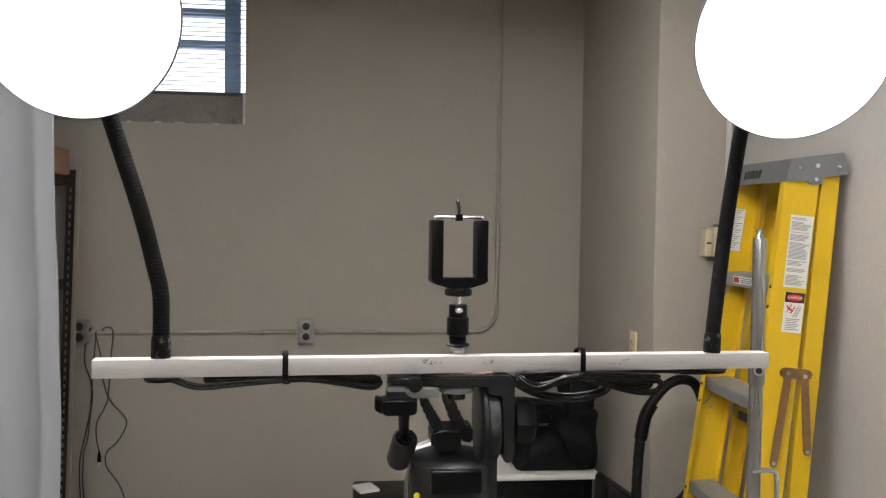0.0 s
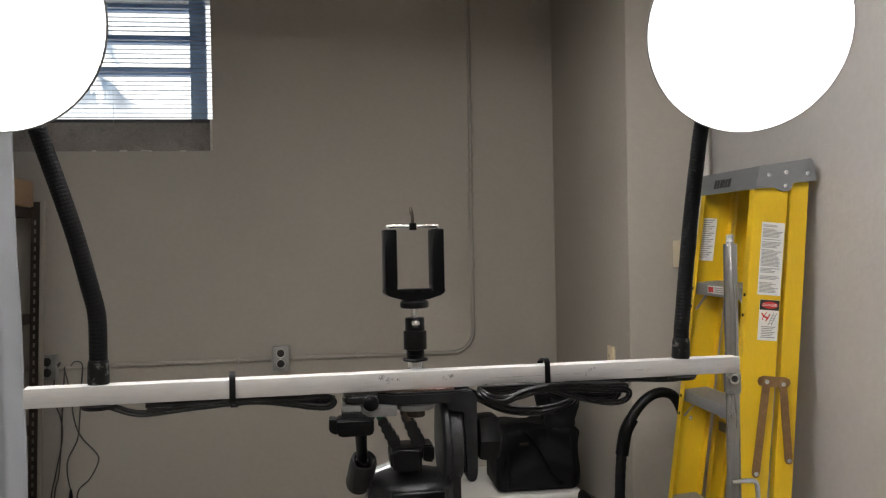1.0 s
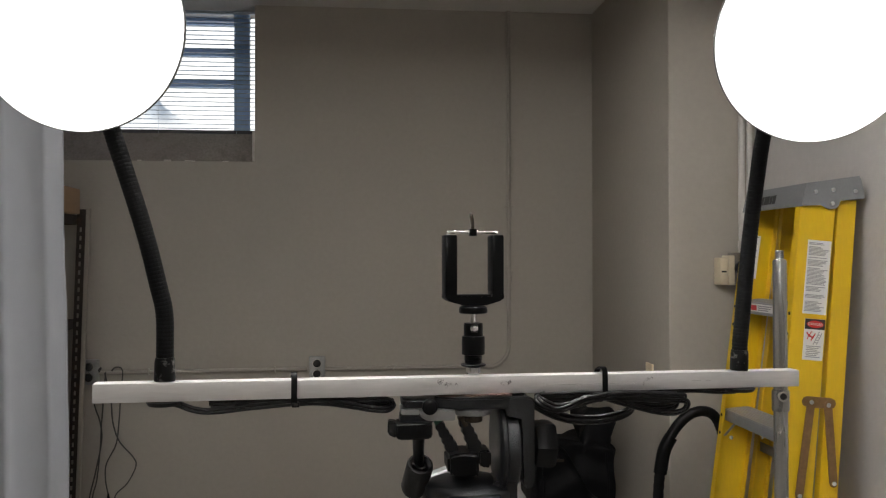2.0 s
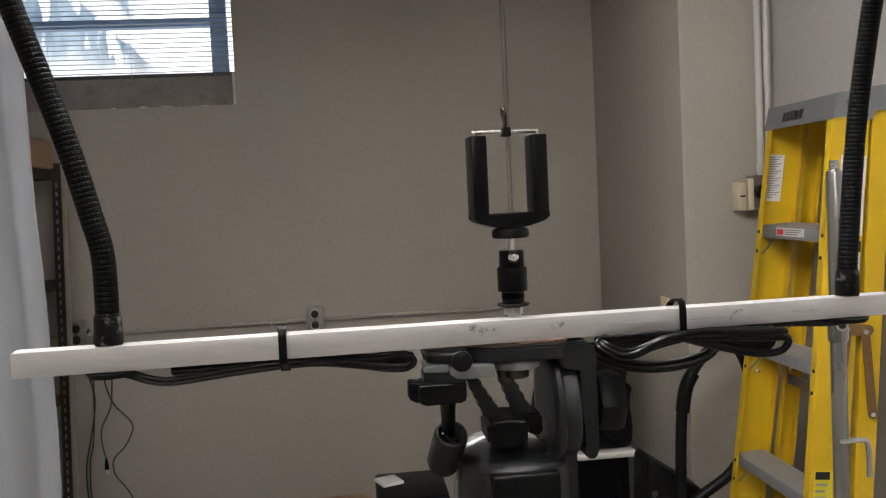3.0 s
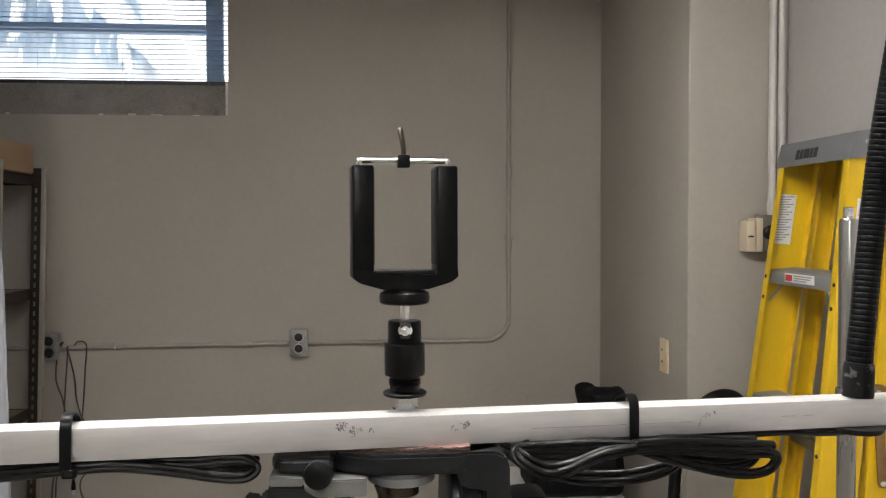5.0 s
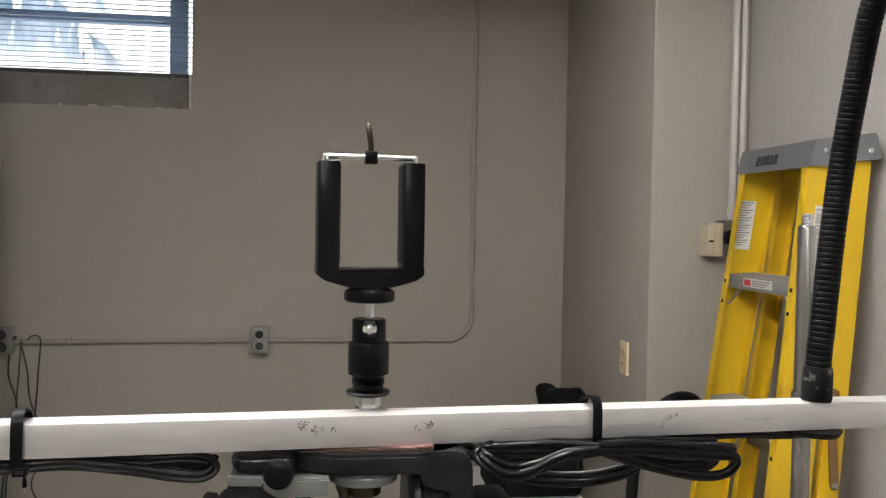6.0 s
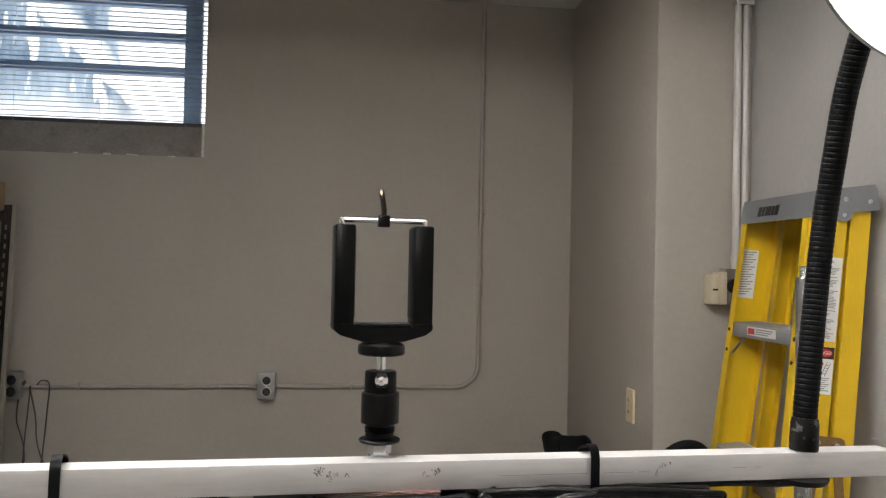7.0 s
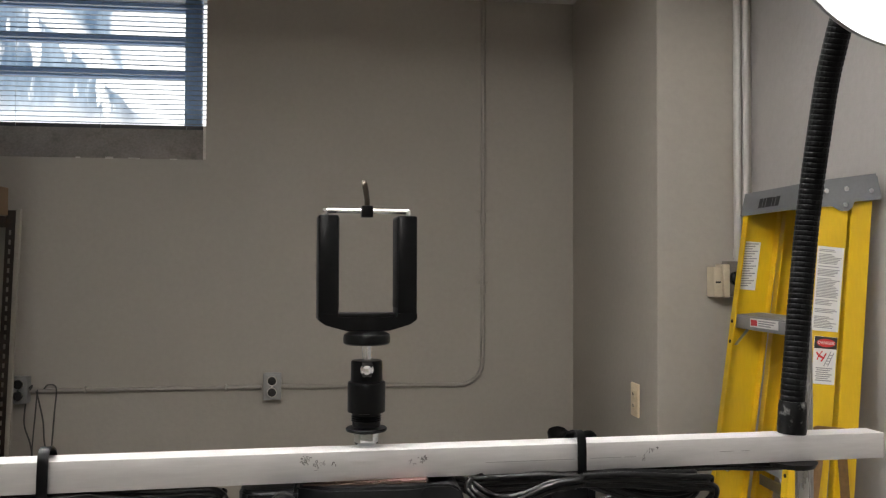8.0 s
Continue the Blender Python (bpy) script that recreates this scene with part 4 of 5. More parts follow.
# ---- the rig: bar, lamps, phone clamp ----
BL, BR = Vector((-0.416, 0.981, 1.3557)), Vector((0.266, 1.062, 1.3470))
BU = (BR - BL).normalized()
BV = Vector((-BU.y, BU.x, 0)).normalized()
BW = BU.cross(BV)
BARM = Matrix(((BU.x, BV.x, BW.x, BL.x), (BU.y, BV.y, BW.y, BL.y), (BU.z, BV.z, BW.z, BL.z), (0, 0, 0, 1)))
BLEN = (BR - BL).length
S = 0.0083


def bar_at(x):
    """Distance along the bar at world x."""
    return (x - BL.x) / BU.x


def light_bar():
    ob = thing("aluminium_bar", BL + Vector((0, 0, -S)), "square aluminium bar with pencilled marks and scuffs", "bar")
    bm = B()
    box(bm, (0, 0, -S), (BLEN, 2 * S, S), BARM, 0.0004, 2)
    part("tube", bm, ALU, ob)
    # the bar is solid: a dark plate paints the shade of its hollow
    part("bore_shade", box(B(), (BLEN - 0.001, 0.0022, -S + 0.0022), (BLEN + 0.0003, 2 * S - 0.0022, S - 0.0022), BARM), HOLE, ob, "dark plate painted as the shade of a hollow end")
    r = random.Random(11)
    # handwriting: short pen strokes in small clusters, with stray flecks
    for x, z, n, w, h, mat in ((-0.1115, 0.0040, 22, 0.0030, 0.0022, MARKER), (-0.1065, 0.0022, 9, 0.0016, 0.0020, MARKER), (-0.1020, 0.0018, 8, 0.0020, 0.0014, MARKER_FAINT), (-0.0960, 0.0018, 5, 0.0012, 0.0009, MARKER), (-0.1055, -0.0015, 4, 0.0010, 0.0018, MARKER_FAINT), (-0.0455, 0.0022, 16, 0.0026, 0.0019, MARKER), (-0.0510, 0.0012, 8, 0.0020, 0.0024, MARKER_FAINT), (0.0930, -0.0012, 7, 0.0008, 0.0022, MARKER_FAINT), (0.0975, 0.0025, 9, 0.0022, 0.0016, MARKER_FAINT), (0.1020, 0.0040, 3, 0.0004, 0.0004, MARKER)):
        bm = B()
        u = bar_at(x)
        for k in range(n):
            m = BARM @ Matrix.Translation((u + r.uniform(-w, w), -0.0002, z + r.uniform(-h, h))) @ pose(0, 0, 0, 0, r.choice((20, 65, 80, 110, 150)) + r.uniform(-15, 15), 0)
            box(bm, (-r.uniform(0.0003, 0.0010), -0.0001, -0.00019), (r.uniform(0.0003, 0.0010), 0.0001, 0.00019), m)
        part("pencil_mark", bm, mat, ob, smooth=0)
    for x, l, z in ((0.020, 0.028, -0.001), (0.068, 0.010, -0.001), (0.084, 0.004, -0.001), (0.150, 0.005, 0.000), (0.163, 0.003, 0.000)):
        u = bar_at(x)
        part("scratch", box(B(), (u - l, -0.0003, z - 0.00015), (u + l, -0.0001, z + 0.00015), BARM), MARKER_FAINT, ob, smooth=0)
    return ob


light_bar()


def zip_tie(x, low, head_at, tail, group="ties round the bar"):
    u = bar_at(x)
    ob = thing("zip_tie", BARM @ Vector((u, 0, -S)), "black cable tie looped round the bar", "cable tie", group)
    w = 0.0027
    prof = [(-0.0016, -S - low * 0.8), (-0.0022, 0), (-0.0012, S + 0.0024), (0.0035, S + 0.0060), (0.0105, S + 0.0046), (2 * S + 0.0018, S - 0.001), (2 * S + 0.002, -S - low * 0.4), (S, -S - low)]
    pts = smooth_path([(0, y, z) for y, z in prof], 5, True)
    bm = B()
    ins, outs = [], []
    c = Vector((0, S, 0))
    for p in pts:
        d = (p - c).normalized()
        ins.append([bm.verts.new(BARM @ (p + Vector((u + s * w, 0, 0)))) for s in (-1, 1)])
        outs.append([bm.verts.new(BARM @ (p + d * 0.0010 + Vector((u + s * w, 0, 0)))) for s in (-1, 1)])
    n = len(pts)
    for k in range(n):
        q = (k + 1) % n
        bm.faces.new((ins[k][0], ins[k][1], ins[q][1], ins[q][0]))
        bm.faces.new((outs[k][0], outs[q][0], outs[q][1], outs[k][1]))
        for s in (0, 1):
            bm.faces.new((ins[k][s], ins[q][s], outs[q][s], outs[k][s]))
    part("band", bm, BLACK, ob)
    head = part("head", box(B(), (u + head_at - 0.0034, -0.0035, -S - low - 0.0016), (u + head_at + 0.0034, 0.0025, -S - low + 0.0030), BARM, 0.0008), BLACK, ob)
    part("slot", box(B(), (u + head_at - 0.0018, -0.0037, -S - low - 0.0002), (u + head_at + 0.0018, -0.0034, -S - low + 0.0014), BARM), HOLE, head)
    if tail:
        part("tail", box(B(), (u + 0.0036, -0.0050, -S - 0.0050), (u + 0.0068, -0.0038, -S - 0.0005), BARM, 0.0004), CAST, ob, "clipped tail end")


zip_tie(-0.246, 0.0060, 0.0015, False)
zip_tie(0.0515, 0.0085, -0.0060, True)


def gooseneck_lamp(base, mids, centre, normal, radius, name_label):
    ob = thing("gooseneck_lamp", base, name_label, "lamp", "lamps on the bar")
    c, n = Vector(centre), Vector(normal).normalized()
    m = axis(c, n)
    part("boot", lathe(B(), [(0.0088, 0.0), (0.0092, 0.002), (0.0089, 0.017), (0.0082, 0.021)], axis(base, Vector(mids[0]) - Vector(base)), 20), BOOT, ob, "scuffed black rubber boot")
    path = smooth_path([base, *mids], 60)
    # resample at even steps and rib it
    even, left = [path[0]], 0.0
    for a, b in zip(path, path[1:]):
        seg = (b - a).length
        while left + seg >= 0.00044 and seg > 0:
            f = (0.00044 - left) / seg
            a = a + (b - a) * f
            even.append(a)
            seg, left = (b - a).length, 0.0
        left += seg
    rad = [(0.0074, 0.0076, 0.00772, 0.00776, 0.00778, 0.00778, 0.00776, 0.00768)[i % 8] for i in range(len(even))]
    part("gooseneck", tube(B(), even, rad, 16), NECK, ob, "ribbed black flexible arm", smooth=22)
    head = part("head", lathe(B(), [(radius * 0.2, -0.026), (radius * 0.55, -0.022), (radius * 0.90, -0.010), (radius * 0.985, -0.003), (radius * 1.004, -0.0012), (radius * 1.004, 0.0008), (radius * 0.996, 0.0012)], m, 72), CAST_LIGHT, ob, "thin grey lamp rim")
    part("diffuser", lathe(B(), [(radius * 0.990, 0.0005), (radius * 0.992, 0.0018), (radius * 0.97, 0.0026), (radius * 0.3, 0.0034)], m, 72), LAMP_GLOW, head, "glowing white round diffuser")
    part("underside", lathe(B(), [(0.006, 0), (0.014, 0.0015), (0.016, 0.005)], pose(base[0], base[1], base[2] - 0.0225), 20), RUBBER, ob)


gooseneck_lamp((0.200, 1.060, 1.3565), [(0.2015, 1.0605, 1.385), (0.2035, 1.0615, 1.40), (0.2105, 1.066, 1.45), (0.2165, 1.067, 1.50), (0.2205, 1.061, 1.55), (0.2235, 1.050, 1.60), (0.226, 1.025, 1.645), (0.215, 0.95, 1.662)], (0.1985, 0.904, 1.6555), (-0.17, -1, -0.30), 0.0864, "lit round lamp on a black flexible arm")
gooseneck_lamp((-0.359, 0.997, 1.3635), [(-0.359, 0.998, 1.39), (-0.360, 1.0, 1.423), (-0.3655, 1.0, 1.449), (-0.379, 1.0, 1.502), (-0.4045, 0.998, 1.584), (-0.412, 0.985, 1.62), (-0.413, 0.955, 1.655)], (-0.412, 0.925, 1.662), (-0.1, -1, -0.2), 0.088, "lit round lamp on a bowed black arm")



def phone_clamp():
    cx, cy = -0.0775, 1.036
    m = pose(cx, cy, 0, 0, 0, 6)
    ob = thing("phone_clamp", (cx, cy, 1.362), "black spring phone clamp on a small ball head", "phone clamp")
    w, t = 0.0290, 0.0118
    for s in (-1, 1):
        bm = B()
        x0, x1 = (s * w, s * (w - t)) if s < 0 else (w - t, w)
        box(bm, (x0, -0.006, 1.4335), (x1, 0.013, 1.4945), m, 0.0014, 2)
        jaw = part("side_rail", bm, BLACK, ob)
        part("inner_pad", box(B(), (x1 - 0.0006 if s < 0 else x0 - 0.0003, -0.0048, 1.4400), (x1 + 0.0003 if s < 0 else x0 + 0.0006, 0.0118, 1.4930), m, 0.0006), RUBBER, jaw)
        part("rod_end", lathe(B(), [(0.0016, 0), (0.0018, 0.0015), (0.0018, 0.003), (0.001, 0.0042)], m @ Matrix.Translation((s * (w - 0.0045), 0.003, 1.4945)), 14), CHROME, ob)
    # base: a shallow trough tapering to the mount
    bm = B()
    lo = [(-w, 1.4335), (-w + 0.004, 1.4305), (-0.012, 1.4268), (0.012, 1.4268), (w - 0.004, 1.4305), (w, 1.4335), (w, 1.4375), (w - t, 1.4375), (w - t, 1.4345), (-w + t, 1.4345), (-w + t, 1.4375), (-w, 1.4375)]
    a = [bm.verts.new(m @ Vector((x, -0.0062, z))) for x, z in lo]
    b = [bm.verts.new(m @ Vector((x, 0.0132, z))) for x, z in lo]
    bm.faces.new(a)
    bm.faces.new(b[::-1])
    for k in range(len(lo)):
        q = (k + 1) % len(lo)
        bm.faces.new((a[k], b[k], b[q], a[q]))
    bmesh.ops.bevel(bm, geom=bm.edges[:], offset=0.0005, segments=2, affect="EDGES")
    part("base", bm, BLACK, ob)
    part("pad", box(B(), (-w + t + 0.0006, -0.004, 1.4347), (w - t - 0.0006, 0.011, 1.4372), m, 0.0006), RUBBER, ob)
    part("cross_rod", tube(B(), [m @ Vector((-w + 0.0035, 0.003, 1.4972)), m @ Vector((w - 0.0035, 0.003, 1.4972))], 0.0014, 12), CHROME, ob, "bright chrome cross rod")
    part("slider", box(B(), (-0.0034, -0.0002, 1.4935), (0.0034, 0.0062, 1.5005), m, 0.0007), BLACK, ob)
    part("thumb_loop", tube(B(), smooth_path([m @ Vector(p) for p in ((0, 0.003, 1.499), (0.0, 0.003, 1.5035), (-0.0012, -0.001, 1.508), (-0.0020, 0.0, 1.5130), (-0.0016, 0.004, 1.5145), (-0.0006, 0.007, 1.5125), (0, 0.0055, 1.507), (0.0002, 0.0035, 1.5035))], 6), 0.0016, 10), BRASS, ob, "bent wire thumb loop")
    o = Matrix.Translation((cx, cy + 0.003, 0))
    part("lock_wheel", lathe(B(), [(0.006, 1.4272), (0.0105, 1.4262), (0.0135, 1.4245), (0.0140, 1.4225), (0.0138, 1.4195), (0.0125, 1.4185), (0.005, 1.4183)][::-1], o, 36), BLACK, ob)
    part("stem", lathe(B(), [(0.0028, 1.408), (0.0028, 1.4185)], o, 14), ZINC, ob)
    bh = part("ball_housing", lathe(B(), [(0.0065, 1.3695), (0.0082, 1.3705), (0.0084, 1.3735), (0.0090, 1.374), (0.0084, 1.3746), (0.0090, 1.3752), (0.0084, 1.3758), (0.0090, 1.3764), (0.0084, 1.377), (0.0084, 1.3785), (0.0110, 1.379), (0.0112, 1.3795), (0.0112, 1.3955), (0.0108, 1.3965), (0.0094, 1.397), (0.0093, 1.4085), (0.0086, 1.4092), (0.0034, 1.4094)], o, 40), BLACK, ob)
    # a dark block paints the shade of the cut in the housing
    part("notch", box(B(), (cx - 0.0028, cy - 0.0080, 1.4005), (cx + 0.0028, cy - 0.0050, 1.4093), bevel=0.0008), HOLE, bh)
    part("ball", lathe(B(), [(0.0042 * math.cos(a), 0.0042 * math.sin(a)) for a in [math.radians(-80 + 20 * i) for i in range(9)]], Matrix.Translation((cx, cy - 0.0048, 1.4045)), 20), CHROME, bh, "small chrome ball")
    part("washer", lathe(B(), [(0.0118, 1.3678), (0.0122, 1.3684), (0.0122, 1.3692), (0.0118, 1.3696)], o, 32), BLACK, ob)
    bm = B()
    lathe(bm, [(0.0064, 1.3598), (0.0071, 1.3610), (0.0071, 1.3665), (0.0064, 1.3677)], o, 6)
    part("hex_nut", bm, ZINC, ob, "zinc-plated hex nut", smooth=20)


phone_clamp()


# ---- cords bundled under the bar ----
def cord(pts, r=0.0017, group="cords under the bar", label="black twin lamp cord tied under the bar"):
    """Twin-core flex: two cores moulded side by side."""
    ob = thing("cord", pts[0], label, "cable", group)
    line = smooth_path(pts, 10)
    n = len(line)
    for e in (-1, 1):
        side = []
        for i, p in enumerate(line):
            d = (line[min(i + 1, n - 1)] - line[max(i - 1, 0)]).normalized()
            up = d.cross(Vector((0, 1, 0.25)))
            side.append(p + (up.normalized() if up.length > 0.05 else Vector((0, 0, 1))) * e * r * 0.86)
        part("core", tube(B(), side, r, 9), FLEX, ob)


def hank(x0, x1, z0, z1, sag, y0, n, seed):
    """One long flex folded to and fro between two ends: gathered at x0, drooping towards x1."""
    r = random.Random(seed)
    pts = []
    for k in range(n):
        f = k / max(1, n - 1)
        y = y0 + 0.0035 * (k % 3) + r.uniform(-0.001, 0.001)
        a, b = z0 - 0.0030 * f + r.uniform(-0.0006, 0.0006), z1 - 0.0050 * f
        e = x1 + r.uniform(-0.004, 0.002)
        low = b - sag * (0.35 + 0.65 * f)
        s = 1 if x1 > x0 else -1
        pts += [(x0, y, a), (x0 + (e - x0) * 0.35, y, (a + b) / 2 + 0.0012), (x0 + (e - x0) * 0.75, y, b + 0.0005), (e - s * 0.004, y, b), (e, y + 0.002, (b + low) / 2 + 0.001)]
        pts += [(e - s * 0.006, y + 0.003, low + 0.0008), (x0 + (e - x0) * 0.72, y + 0.003, low), (x0 + (e - x0) * 0.35, y + 0.002, (a + low) / 2 - 0.0010)]
    return pts + [(x0, y0 + 0.004, z0 - 0.002)]


cord(hank(0.050, 0.133, 1.3392, 1.3372, 0.0120, 1.026, 2, 2))
cord(hank(0.050, 0.129, 1.3378, 1.3358, 0.0100, 1.034, 3, 3))
cord(hank(0.052, 0.126, 1.3385, 1.3368, 0.0075, 1.040, 3, 4))
cord(hank(0.050, -0.018, 1.3390, 1.3400, 0.0060, 1.024, 2, 5))
cord(hank(0.048, -0.012, 1.3380, 1.3385, 0.0080, 1.033, 2, 6))
cord([(0.046, 1.016, 1.3400), (0.026, 1.013, 1.3375), (0.008, 1.012, 1.3302), (-0.004, 1.012, 1.3288), (-0.015, 1.014, 1.3340), (-0.0185, 1.022, 1.3385), (-0.010, 1.030, 1.3405)])
cord([(0.048, 1.020, 1.3390), (0.030, 1.018, 1.3385), (0.012, 1.017, 1.3325), (-0.002, 1.016, 1.3315), (-0.013, 1.018, 1.3360), (-0.016, 1.026, 1.3390), (-0.006, 1.034, 1.3405)])
for k in range(2):
    e = 0.0042 * k - 0.004
    cord([(-0.030, 1.062, 1.331 - e), (-0.012, 1.075, 1.3220 - e), (0.007, 1.078, 1.3115 - e), (0.0275, 1.078, 1.3050 - e), (0.0547, 1.075, 1.3040 - e), (0.0773, 1.070, 1.3090 - e), (0.0868 - e * 0.3, 1.062, 1.3170 - e), (0.083, 1.052, 1.3260 - e), (0.068, 1.044, 1.3350 - e * 0.5), (0.052, 1.038, 1.3385)])
cord([(0.200, 1.068, 1.334), (0.18, 1.062, 1.3350), (0.15, 1.055, 1.3380), (0.12, 1.05, 1.3385), (0.055, 1.04, 1.3390)])
cord([(-0.357, 0.998, 1.3455), (-0.347, 0.998, 1.3425), (-0.333, 0.998, 1.3375), (-0.318, 0.999, 1.3358), (-0.286, 1.001, 1.3385), (-0.249, 1.004, 1.3408), (-0.222, 1.008, 1.3405), (-0.193, 1.011, 1.3360), (-0.176, 1.012, 1.3328), (-0.162, 1.013, 1.3318), (-0.1565, 1.016, 1.3355), (-0.163, 1.020, 1.3390), (-0.180, 1.022, 1.3400)], 0.0018)
cord([(-0.320, 1.002, 1.3400), (-0.285, 1.004, 1.3405), (-0.248, 1.008, 1.3420), (-0.212, 1.012, 1.3415), (-0.186, 1.014, 1.3400), (-0.168, 1.015, 1.3410), (-0.159, 1.016, 1.3385), (-0.164, 1.018, 1.3345), (-0.185, 1.020, 1.3350), (-0.215, 1.018, 1.3390), (-0.248, 1.012, 1.3400)], 0.0018)
cord([(-0.322, 1.006, 1.3425), (-0.280, 1.008, 1.3425), (-0.248, 1.012, 1.3430), (-0.205, 1.016, 1.3400), (-0.178, 1.018, 1.3360), (-0.161, 1.020, 1.3350), (-0.158, 1.022, 1.3400)], 0.0018)


# ---- tripod and its head ----
def tripod():
    cx, cy = -0.081, 1.043
    ob = thing("tripod", (cx, cy, 0), "dark grey tripod with a geared pan head", "tripod")
    plate = part("top_plate", slab(B(), [(-0.117, 1.022), (-0.096, 1.0115), (-0.051, 1.0115), (-0.038, 1.021), (-0.026, 1.025), (-0.026, 1.070), (-0.045, 1.083), (-0.110, 1.083), (-0.118, 1.07)], 1.3303, 1.3412, "z", 0.0018), CAST, ob)
    part("end_pad", slab(B(), [(-0.1485, 1.020), (-0.145, 1.014), (-0.138, 1.0115), (-0.116, 1.0125), (-0.116, 1.055), (-0.148, 1.055)], 1.3325, 1.3408, "z", 0.0022, 3), CAST, plate)
    arm = part("bracket", slab(B(), [(-0.053, 1.334), (-0.0475, 1.3215), (-0.0335, 1.3215), (-0.0335, 1.262), (-0.0315, 1.254), (-0.0245, 1.254), (-0.0222, 1.262), (-0.0222, 1.333), (-0.0245, 1.3385), (-0.030, 1.3412), (-0.045, 1.3412)], 1.0145, 1.060, "y", 0.0013), CAST, ob)
    part("gear_lip", slab(B(), [(-0.0355, 1.3190), (-0.0338, 1.3190), (-0.0338, 1.262), (-0.0355, 1.262)], 1.018, 1.055, "y", 0.0004), BLACK, arm)
    x = Vector((1, 0, 0))
    disc = part("tilt_disc", lathe(B(), [(0.032, -0.0560), (0.0405, -0.0555), (0.0430, -0.0535), (0.0430, -0.0500), (0.0415, -0.0485), (0.0390, -0.0481)], axis((0, 1.044, 1.289), x), 64), CAST, ob, "large tilt disc")
    part("drum", lathe(B(), [(0.0386, -0.0480), (0.0390, -0.0475), (0.0390, -0.0375), (0.0375, -0.0362), (0.02, -0.0360)], axis((0, 1.044, 1.289), x), 64), CAST_ROUGH, disc, "pebbled cast drum")
    # a six-sided knob with hollowed flats
    bm = B()
    seg, rings = 60, []
    for h, r in ((-0.0219, 0.010), (-0.0205, 0.0190), (-0.0185, 0.0222), (-0.0150, 0.0235), (-0.0060, 0.0242), (-0.0015, 0.0236), (0.0010, 0.0215), (0.0018, 0.017)):
        ring = []
        for k in range(seg):
            a = k * 2 * math.pi / seg
            lobe = 0.15 + 0.85 * math.cos(math.pi / 6) / math.cos(a % (math.pi / 3) - math.pi / 6)
            ring.append(bm.verts.new((h, 1.038 + r * lobe * math.cos(a), 1.2915 + r * lobe * math.sin(a))))
        rings.append(ring)
    for a, b in zip(rings, rings[1:]):
        for k in range(seg):
            bm.faces.new((a[k], a[(k + 1) % seg], b[(k + 1) % seg], b[k]))
    bm.faces.new(rings[0][::-1])
    bm.faces.new(rings[-1])
    part("lock_knob", bm, BLACK, ob, "lobed black locking knob", smooth=35)
    block = part("clamp_block", slab(slab(B(), [(-0.149, 1.3318), (-0.149, 1.3268), (-0.1315, 1.3262), (-0.1315, 1.3318)], 1.0105, 1.045, "y", 0.0008), [(-0.131, 1.3302), (-0.131, 1.3250), (-0.1245, 1.3210), (-0.0985, 1.3210), (-0.0985, 1.3302)], 1.0085, 1.045, "y", 0.0008), CAST_LIGHT, ob, "bare grey clamp casting")
    part("ball_knob", lathe(B(), [(0.003, -0.005), (0.0062, -0.0035), (0.0073, 0.000), (0.0074, 0.0035), (0.0070, 0.0052), (0.0058, 0.0060), (0.0030, 0.0063)], axis((-0.1228, 1.0030, 1.3353), (-0.05, -1, 0.1)), 32), BLACK, block, "round black knob")
    part("post_cap", slab(B(), [(-0.1495, 1.3262), (-0.1500, 1.3190), (-0.1190, 1.3190), (-0.1190, 1.3208), (-0.1315, 1.3262)], 1.010, 1.036, "y", 0.0007), CAST, block)
    wing = part("wing_knob", slab(B(), [(-0.1540, 1.3205), (-0.1545, 1.3085), (-0.1505, 1.3052), (-0.1225, 1.3058), (-0.1203, 1.3085), (-0.1203, 1.3205)], 1.001, 1.028, "y", 0.0013, 3), BLACK, ob, "winged black clamp knob")
    part("wing", slab(B(), [(-0.1610, 1.3228), (-0.1615, 1.3110), (-0.1580, 1.3080), (-0.1532, 1.3065), (-0.1532, 1.3215)], 1.005, 1.018, "y", 0.0011, 3), BLACK, wing)
    h = part("pan_handle", tube(B(), [(-0.132, 1.018, 1.308), (-0.1315, 1.030, 1.294), (-0.1305, 1.042, 1.276)], [0.0060, 0.0056, 0.0052], 14), BLACK, ob)
    d = Vector((-0.0055, 0.0230, -0.0300))
    m = axis((-0.1290, 1.0400, 1.2735), d)
    part("grip", lathe(B(), [(0.0086, 0.016), (0.0090, 0.002), (0.0102, -0.0012), (0.0122, -0.0008), (0.0130, 0.0025), (0.0130, 0.034), (0.0115, 0.0385), (0.006, 0.0405)], m, 32), FOAM, h, "foam-covered grip with a hollow end")
    part("grip_end", tube(B(), [m @ Vector(((0.0066 - 0.00016 * k) * math.cos(k * math.pi / 8), (0.0066 - 0.00016 * k) * math.sin(k * math.pi / 8), 0.0005)) for k in range(26)], 0.0011, 8), CAST, h)
    part("screw_disc", lathe(B(), [(0.0165, 1.3232), (0.0182, 1.3240), (0.0182, 1.3280), (0.0160, 1.3302)], pose(-0.0798, 1.030, 0), 36), CAST_LIGHT, plate, "knurled grey screw disc")
    part("screw_knob", lathe(B(), [(0.0080, 1.3165), (0.0090, 1.3173), (0.0090, 1.3233)], pose(-0.0795, 1.026, 0), 24), BRASS, plate)

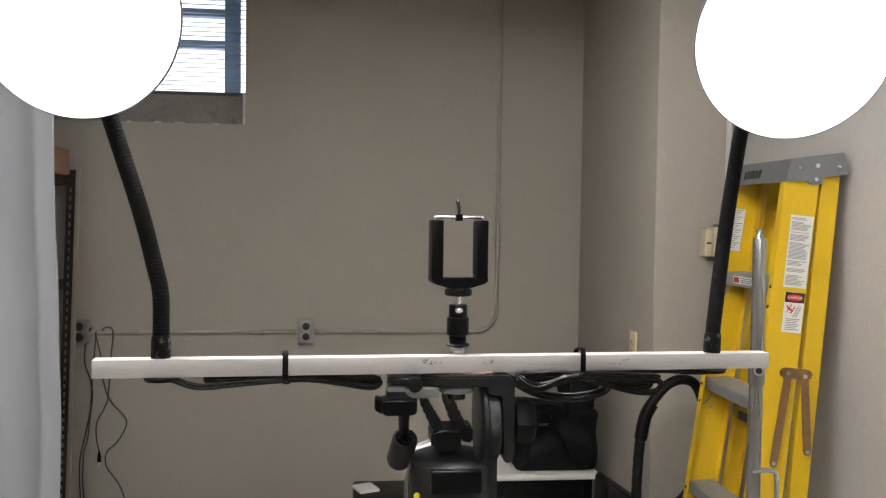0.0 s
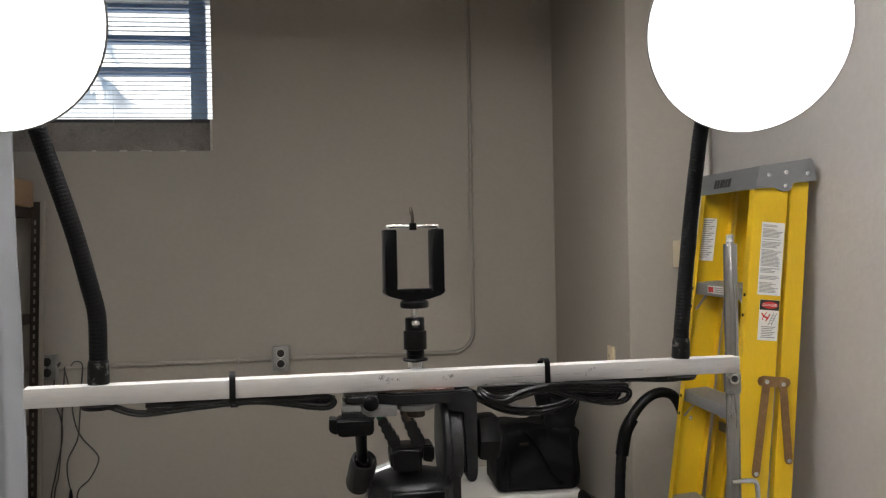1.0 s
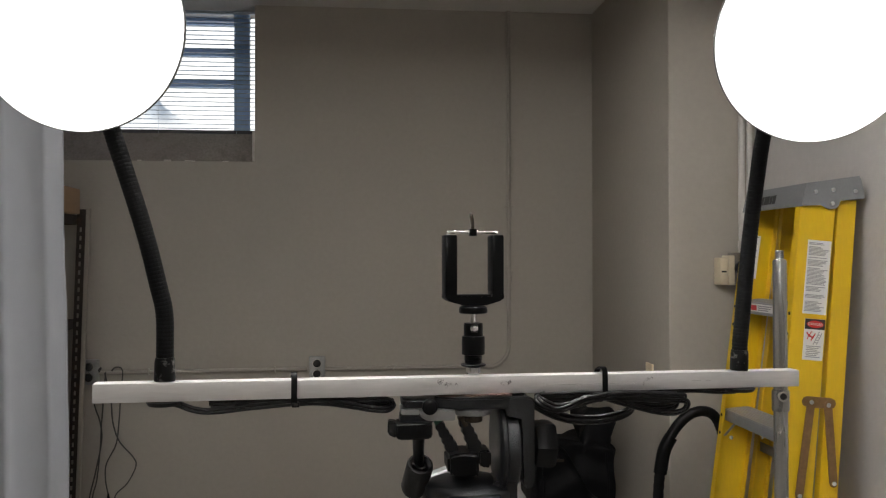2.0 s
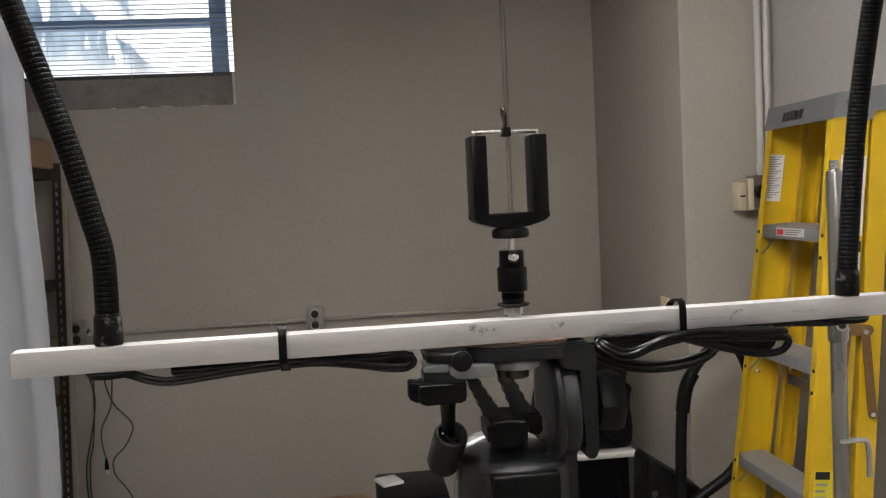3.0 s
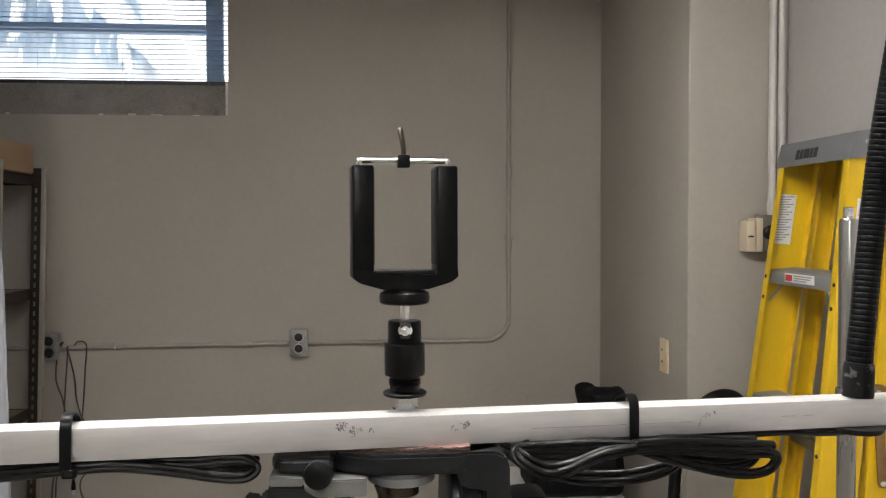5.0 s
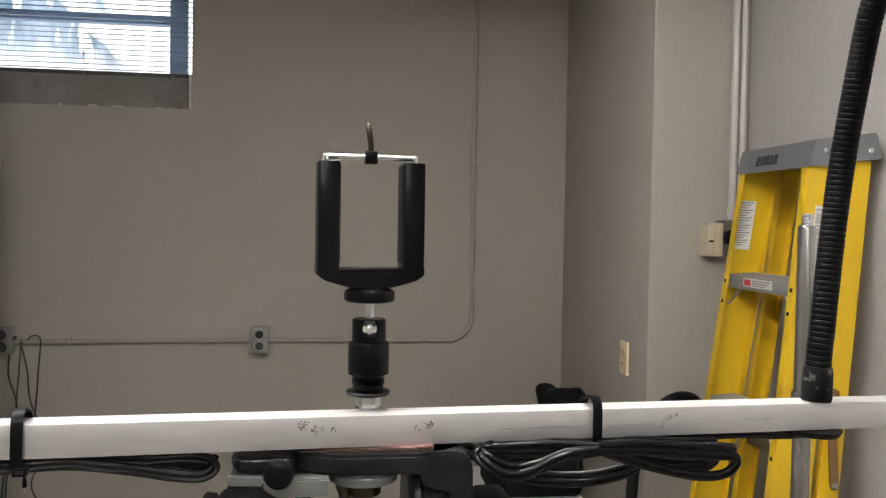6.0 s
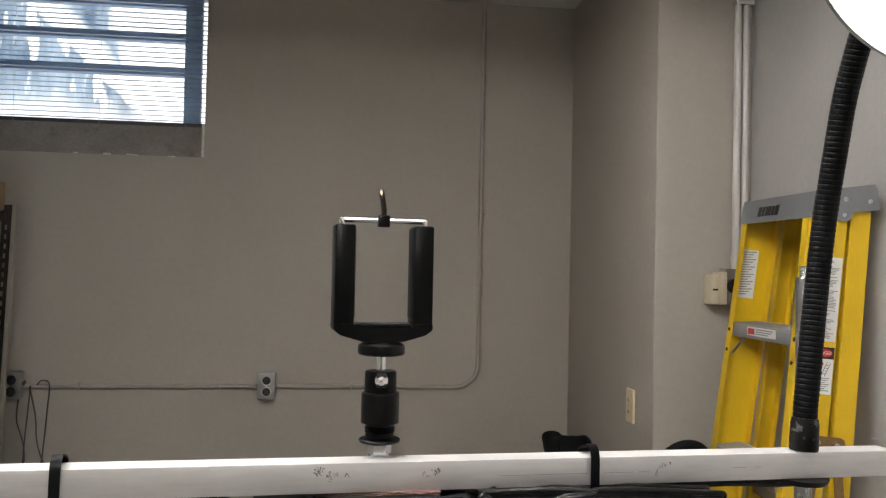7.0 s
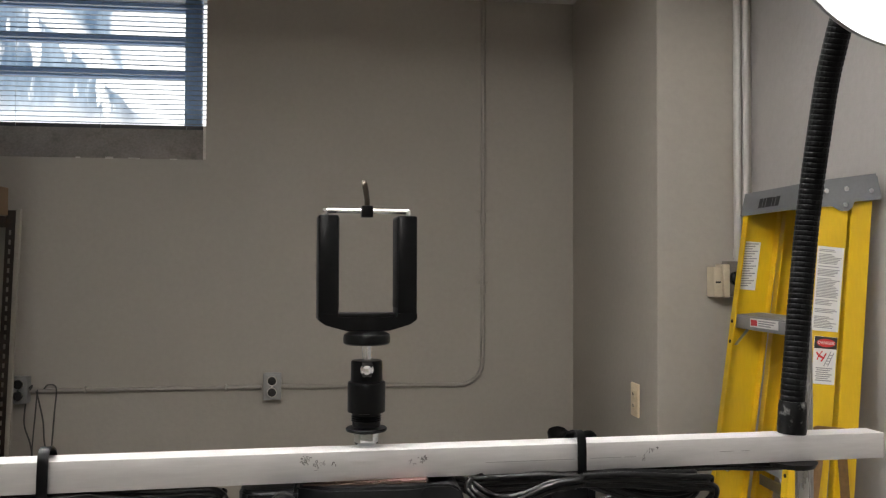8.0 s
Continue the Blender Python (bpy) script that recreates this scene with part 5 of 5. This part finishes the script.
    def toothed(a, b, w0, w1, tip, label):
        """A flat lever that widens downwards, with teeth along both edges."""
        a, b = Vector(a), Vector(b)
        u = (b - a).normalized()
        side = Vector((u.z, 0, -u.x)).normalized()
        outline, back = [], []
        n = 9
        for k in range(n + 1):
            f = k / n
            w = w0 + (w1 - w0) * f + (0.0019 if k % 2 and f < 0.85 else 0)
            c = a.lerp(b, f)
            p, q = c + side * w, c - side * w
            outline.append((p.x, p.z))
            back.append((q.x, q.z))
        lever = part("lever", slab(B(), outline + back[::-1], a.y - 0.004, a.y + 0.008, "y", 0.0003, 1), CAST, ob, smooth=30)
        part("tip", tube(B(), [a - u * 0.004, a + u * 0.0065], [w0 * 1.2, w0 * 1.35], 12), tip, lever, label)

    toothed((-0.1125, 1.030, 1.3150), (-0.0975, 1.030, 1.2870), 0.0030, 0.0050, GREEN, "dark green painted tip")
    toothed((-0.0890, 1.028, 1.3185), (-0.0755, 1.030, 1.2870), 0.0038, 0.0056, BRASS, "worn brown tip")
    pivot = part("pivot_block", slab(B(), [(-0.1055, 1.2860), (-0.1050, 1.2700), (-0.0990, 1.2690), (-0.0770, 1.2668), (-0.0755, 1.2690), (-0.0755, 1.2880), (-0.0900, 1.2895), (-0.1000, 1.2885)], 1.012, 1.050, "y", 0.0026, 3), BLACK, ob)
    part("pivot_cap", slab(B(), [(-0.0750, 1.2890), (-0.0750, 1.2760), (-0.0680, 1.2728), (-0.0630, 1.2740), (-0.0630, 1.2885), (-0.0680, 1.2905)], 1.020, 1.048, "y", 0.0016), BLACK, pivot)
    base = part("pan_base", lathe(B(), [(0.040, 1.19), (0.0430, 1.192), (0.0432, 1.2495), (0.0428, 1.2517), (0.0412, 1.2540), (0.032, 1.2572), (0.020, 1.2605), (0.0095, 1.2620)], pose(cx, cy, 0), 64), CAST, ob, "domed pan base")
    part("neck", lathe(B(), [(0.0085, 1.2615), (0.0085, 1.2665), (0.0078, 1.2670), (0.0078, 1.2700)], pose(-0.0868, 1.040, 0), 28), CAST, base)
    part("name_plate", box(B(), (-0.1062, 0.9965, 1.2290), (-0.0560, 1.0075, 1.2525), ID, 0.0024, 3), BLACK, base, "smooth black front plate")
    part("upright", slab(B(), [(-0.056, 1.200), (-0.038, 1.200), (-0.038, 1.262), (-0.056, 1.262), (-0.066, 1.254), (-0.066, 1.246)], 1.018, 1.056, "y", 0.0025), CAST, base)
    part("index_mark", lathe(B(), [(0.0030, 0), (0.0030, 0.003)], axis((-0.1178, 1.017, 1.2228), (-0.6, -1, 0)), 16), LABEL_YELLOW, base, "small yellow index mark")
    part("rear_cover", box(B(), (-0.034, -0.010, -0.0045), (0.036, 0.010, 0.0045), pose(-0.086, 1.0935, 1.2565, 0, -20, 0), 0.004, 3), GALV, base, "pale grey rear cover")
    part("pull_cord", tube(B(), smooth_path([(-0.120, 1.050, 1.250), (-0.1265, 1.030, 1.242), (-0.1290, 1.020, 1.226), (-0.127, 1.02, 1.18), (-0.10, 1.03, 1.15)], 8), 0.0022, 8), CABLE_GREY, ob, "thin grey cord")
    part("column", lathe(B(), [(0.016, 0.45), (0.016, 1.19)], pose(cx, cy, 0), 24), STEEL, ob)
    part("collar", lathe(B(), [(0.03, 1.02), (0.04, 1.03), (0.04, 1.10), (0.03, 1.11)], pose(cx, cy, 0), 32), BLACK, ob)
    for a in (90, 210, 330):
        c, q = math.cos(radians(a)), math.sin(radians(a))
        leg = part("leg", tube(B(), [(cx + 0.035 * c, cy + 0.035 * q, 1.07), (cx + 0.42 * c, cy + 0.42 * q, 0.02)], 0.012, 12), BLACK, ob)
        part("foot", lathe(B(), [(0.014, 0), (0.016, 0.005), (0.012, 0.03)], pose(cx + 0.42 * c, cy + 0.42 * q, 0.0), 14), RUBBER, leg)


def shim():
    ob = thing("cardboard_shim", (-0.08, 1.03, 1.3415), "creased torn cardboard shim under the bar", "cardboard")
    r = random.Random(21)

    def torn(x0, x1, y0, y1, z, rise, material, label):
        """A thin sheet with a ragged front edge, one end lifted."""
        n = 22
        front = [(x0 + (x1 - x0) * k / n, y0 + r.uniform(-0.0012, 0.0012)) for k in range(n + 1)]
        bm = slab(B(), front + [(x1, y1), (x0, y1)], z, z + 0.00055, "z")
        for v in bm.verts:
            v.co.z += rise * (v.co.x - x0) / (x1 - x0) + 0.0002 * math.sin(v.co.x * 260)
        part("sheet", bm, material, ob, label, smooth=0)

    torn(-0.113, -0.044, 1.0175, 1.036, 1.3416, 0.0, CARD_DARK, "brown torn lower sheet")
    torn(-0.111, -0.060, 1.0190, 1.036, 1.3430, -0.0009, CARD_DARK, "")
    torn(-0.078, -0.043, 1.0185, 1.036, 1.3424, 0.0003, CARD_PINK, "faded pink upper sheet")


tripod()
shim()
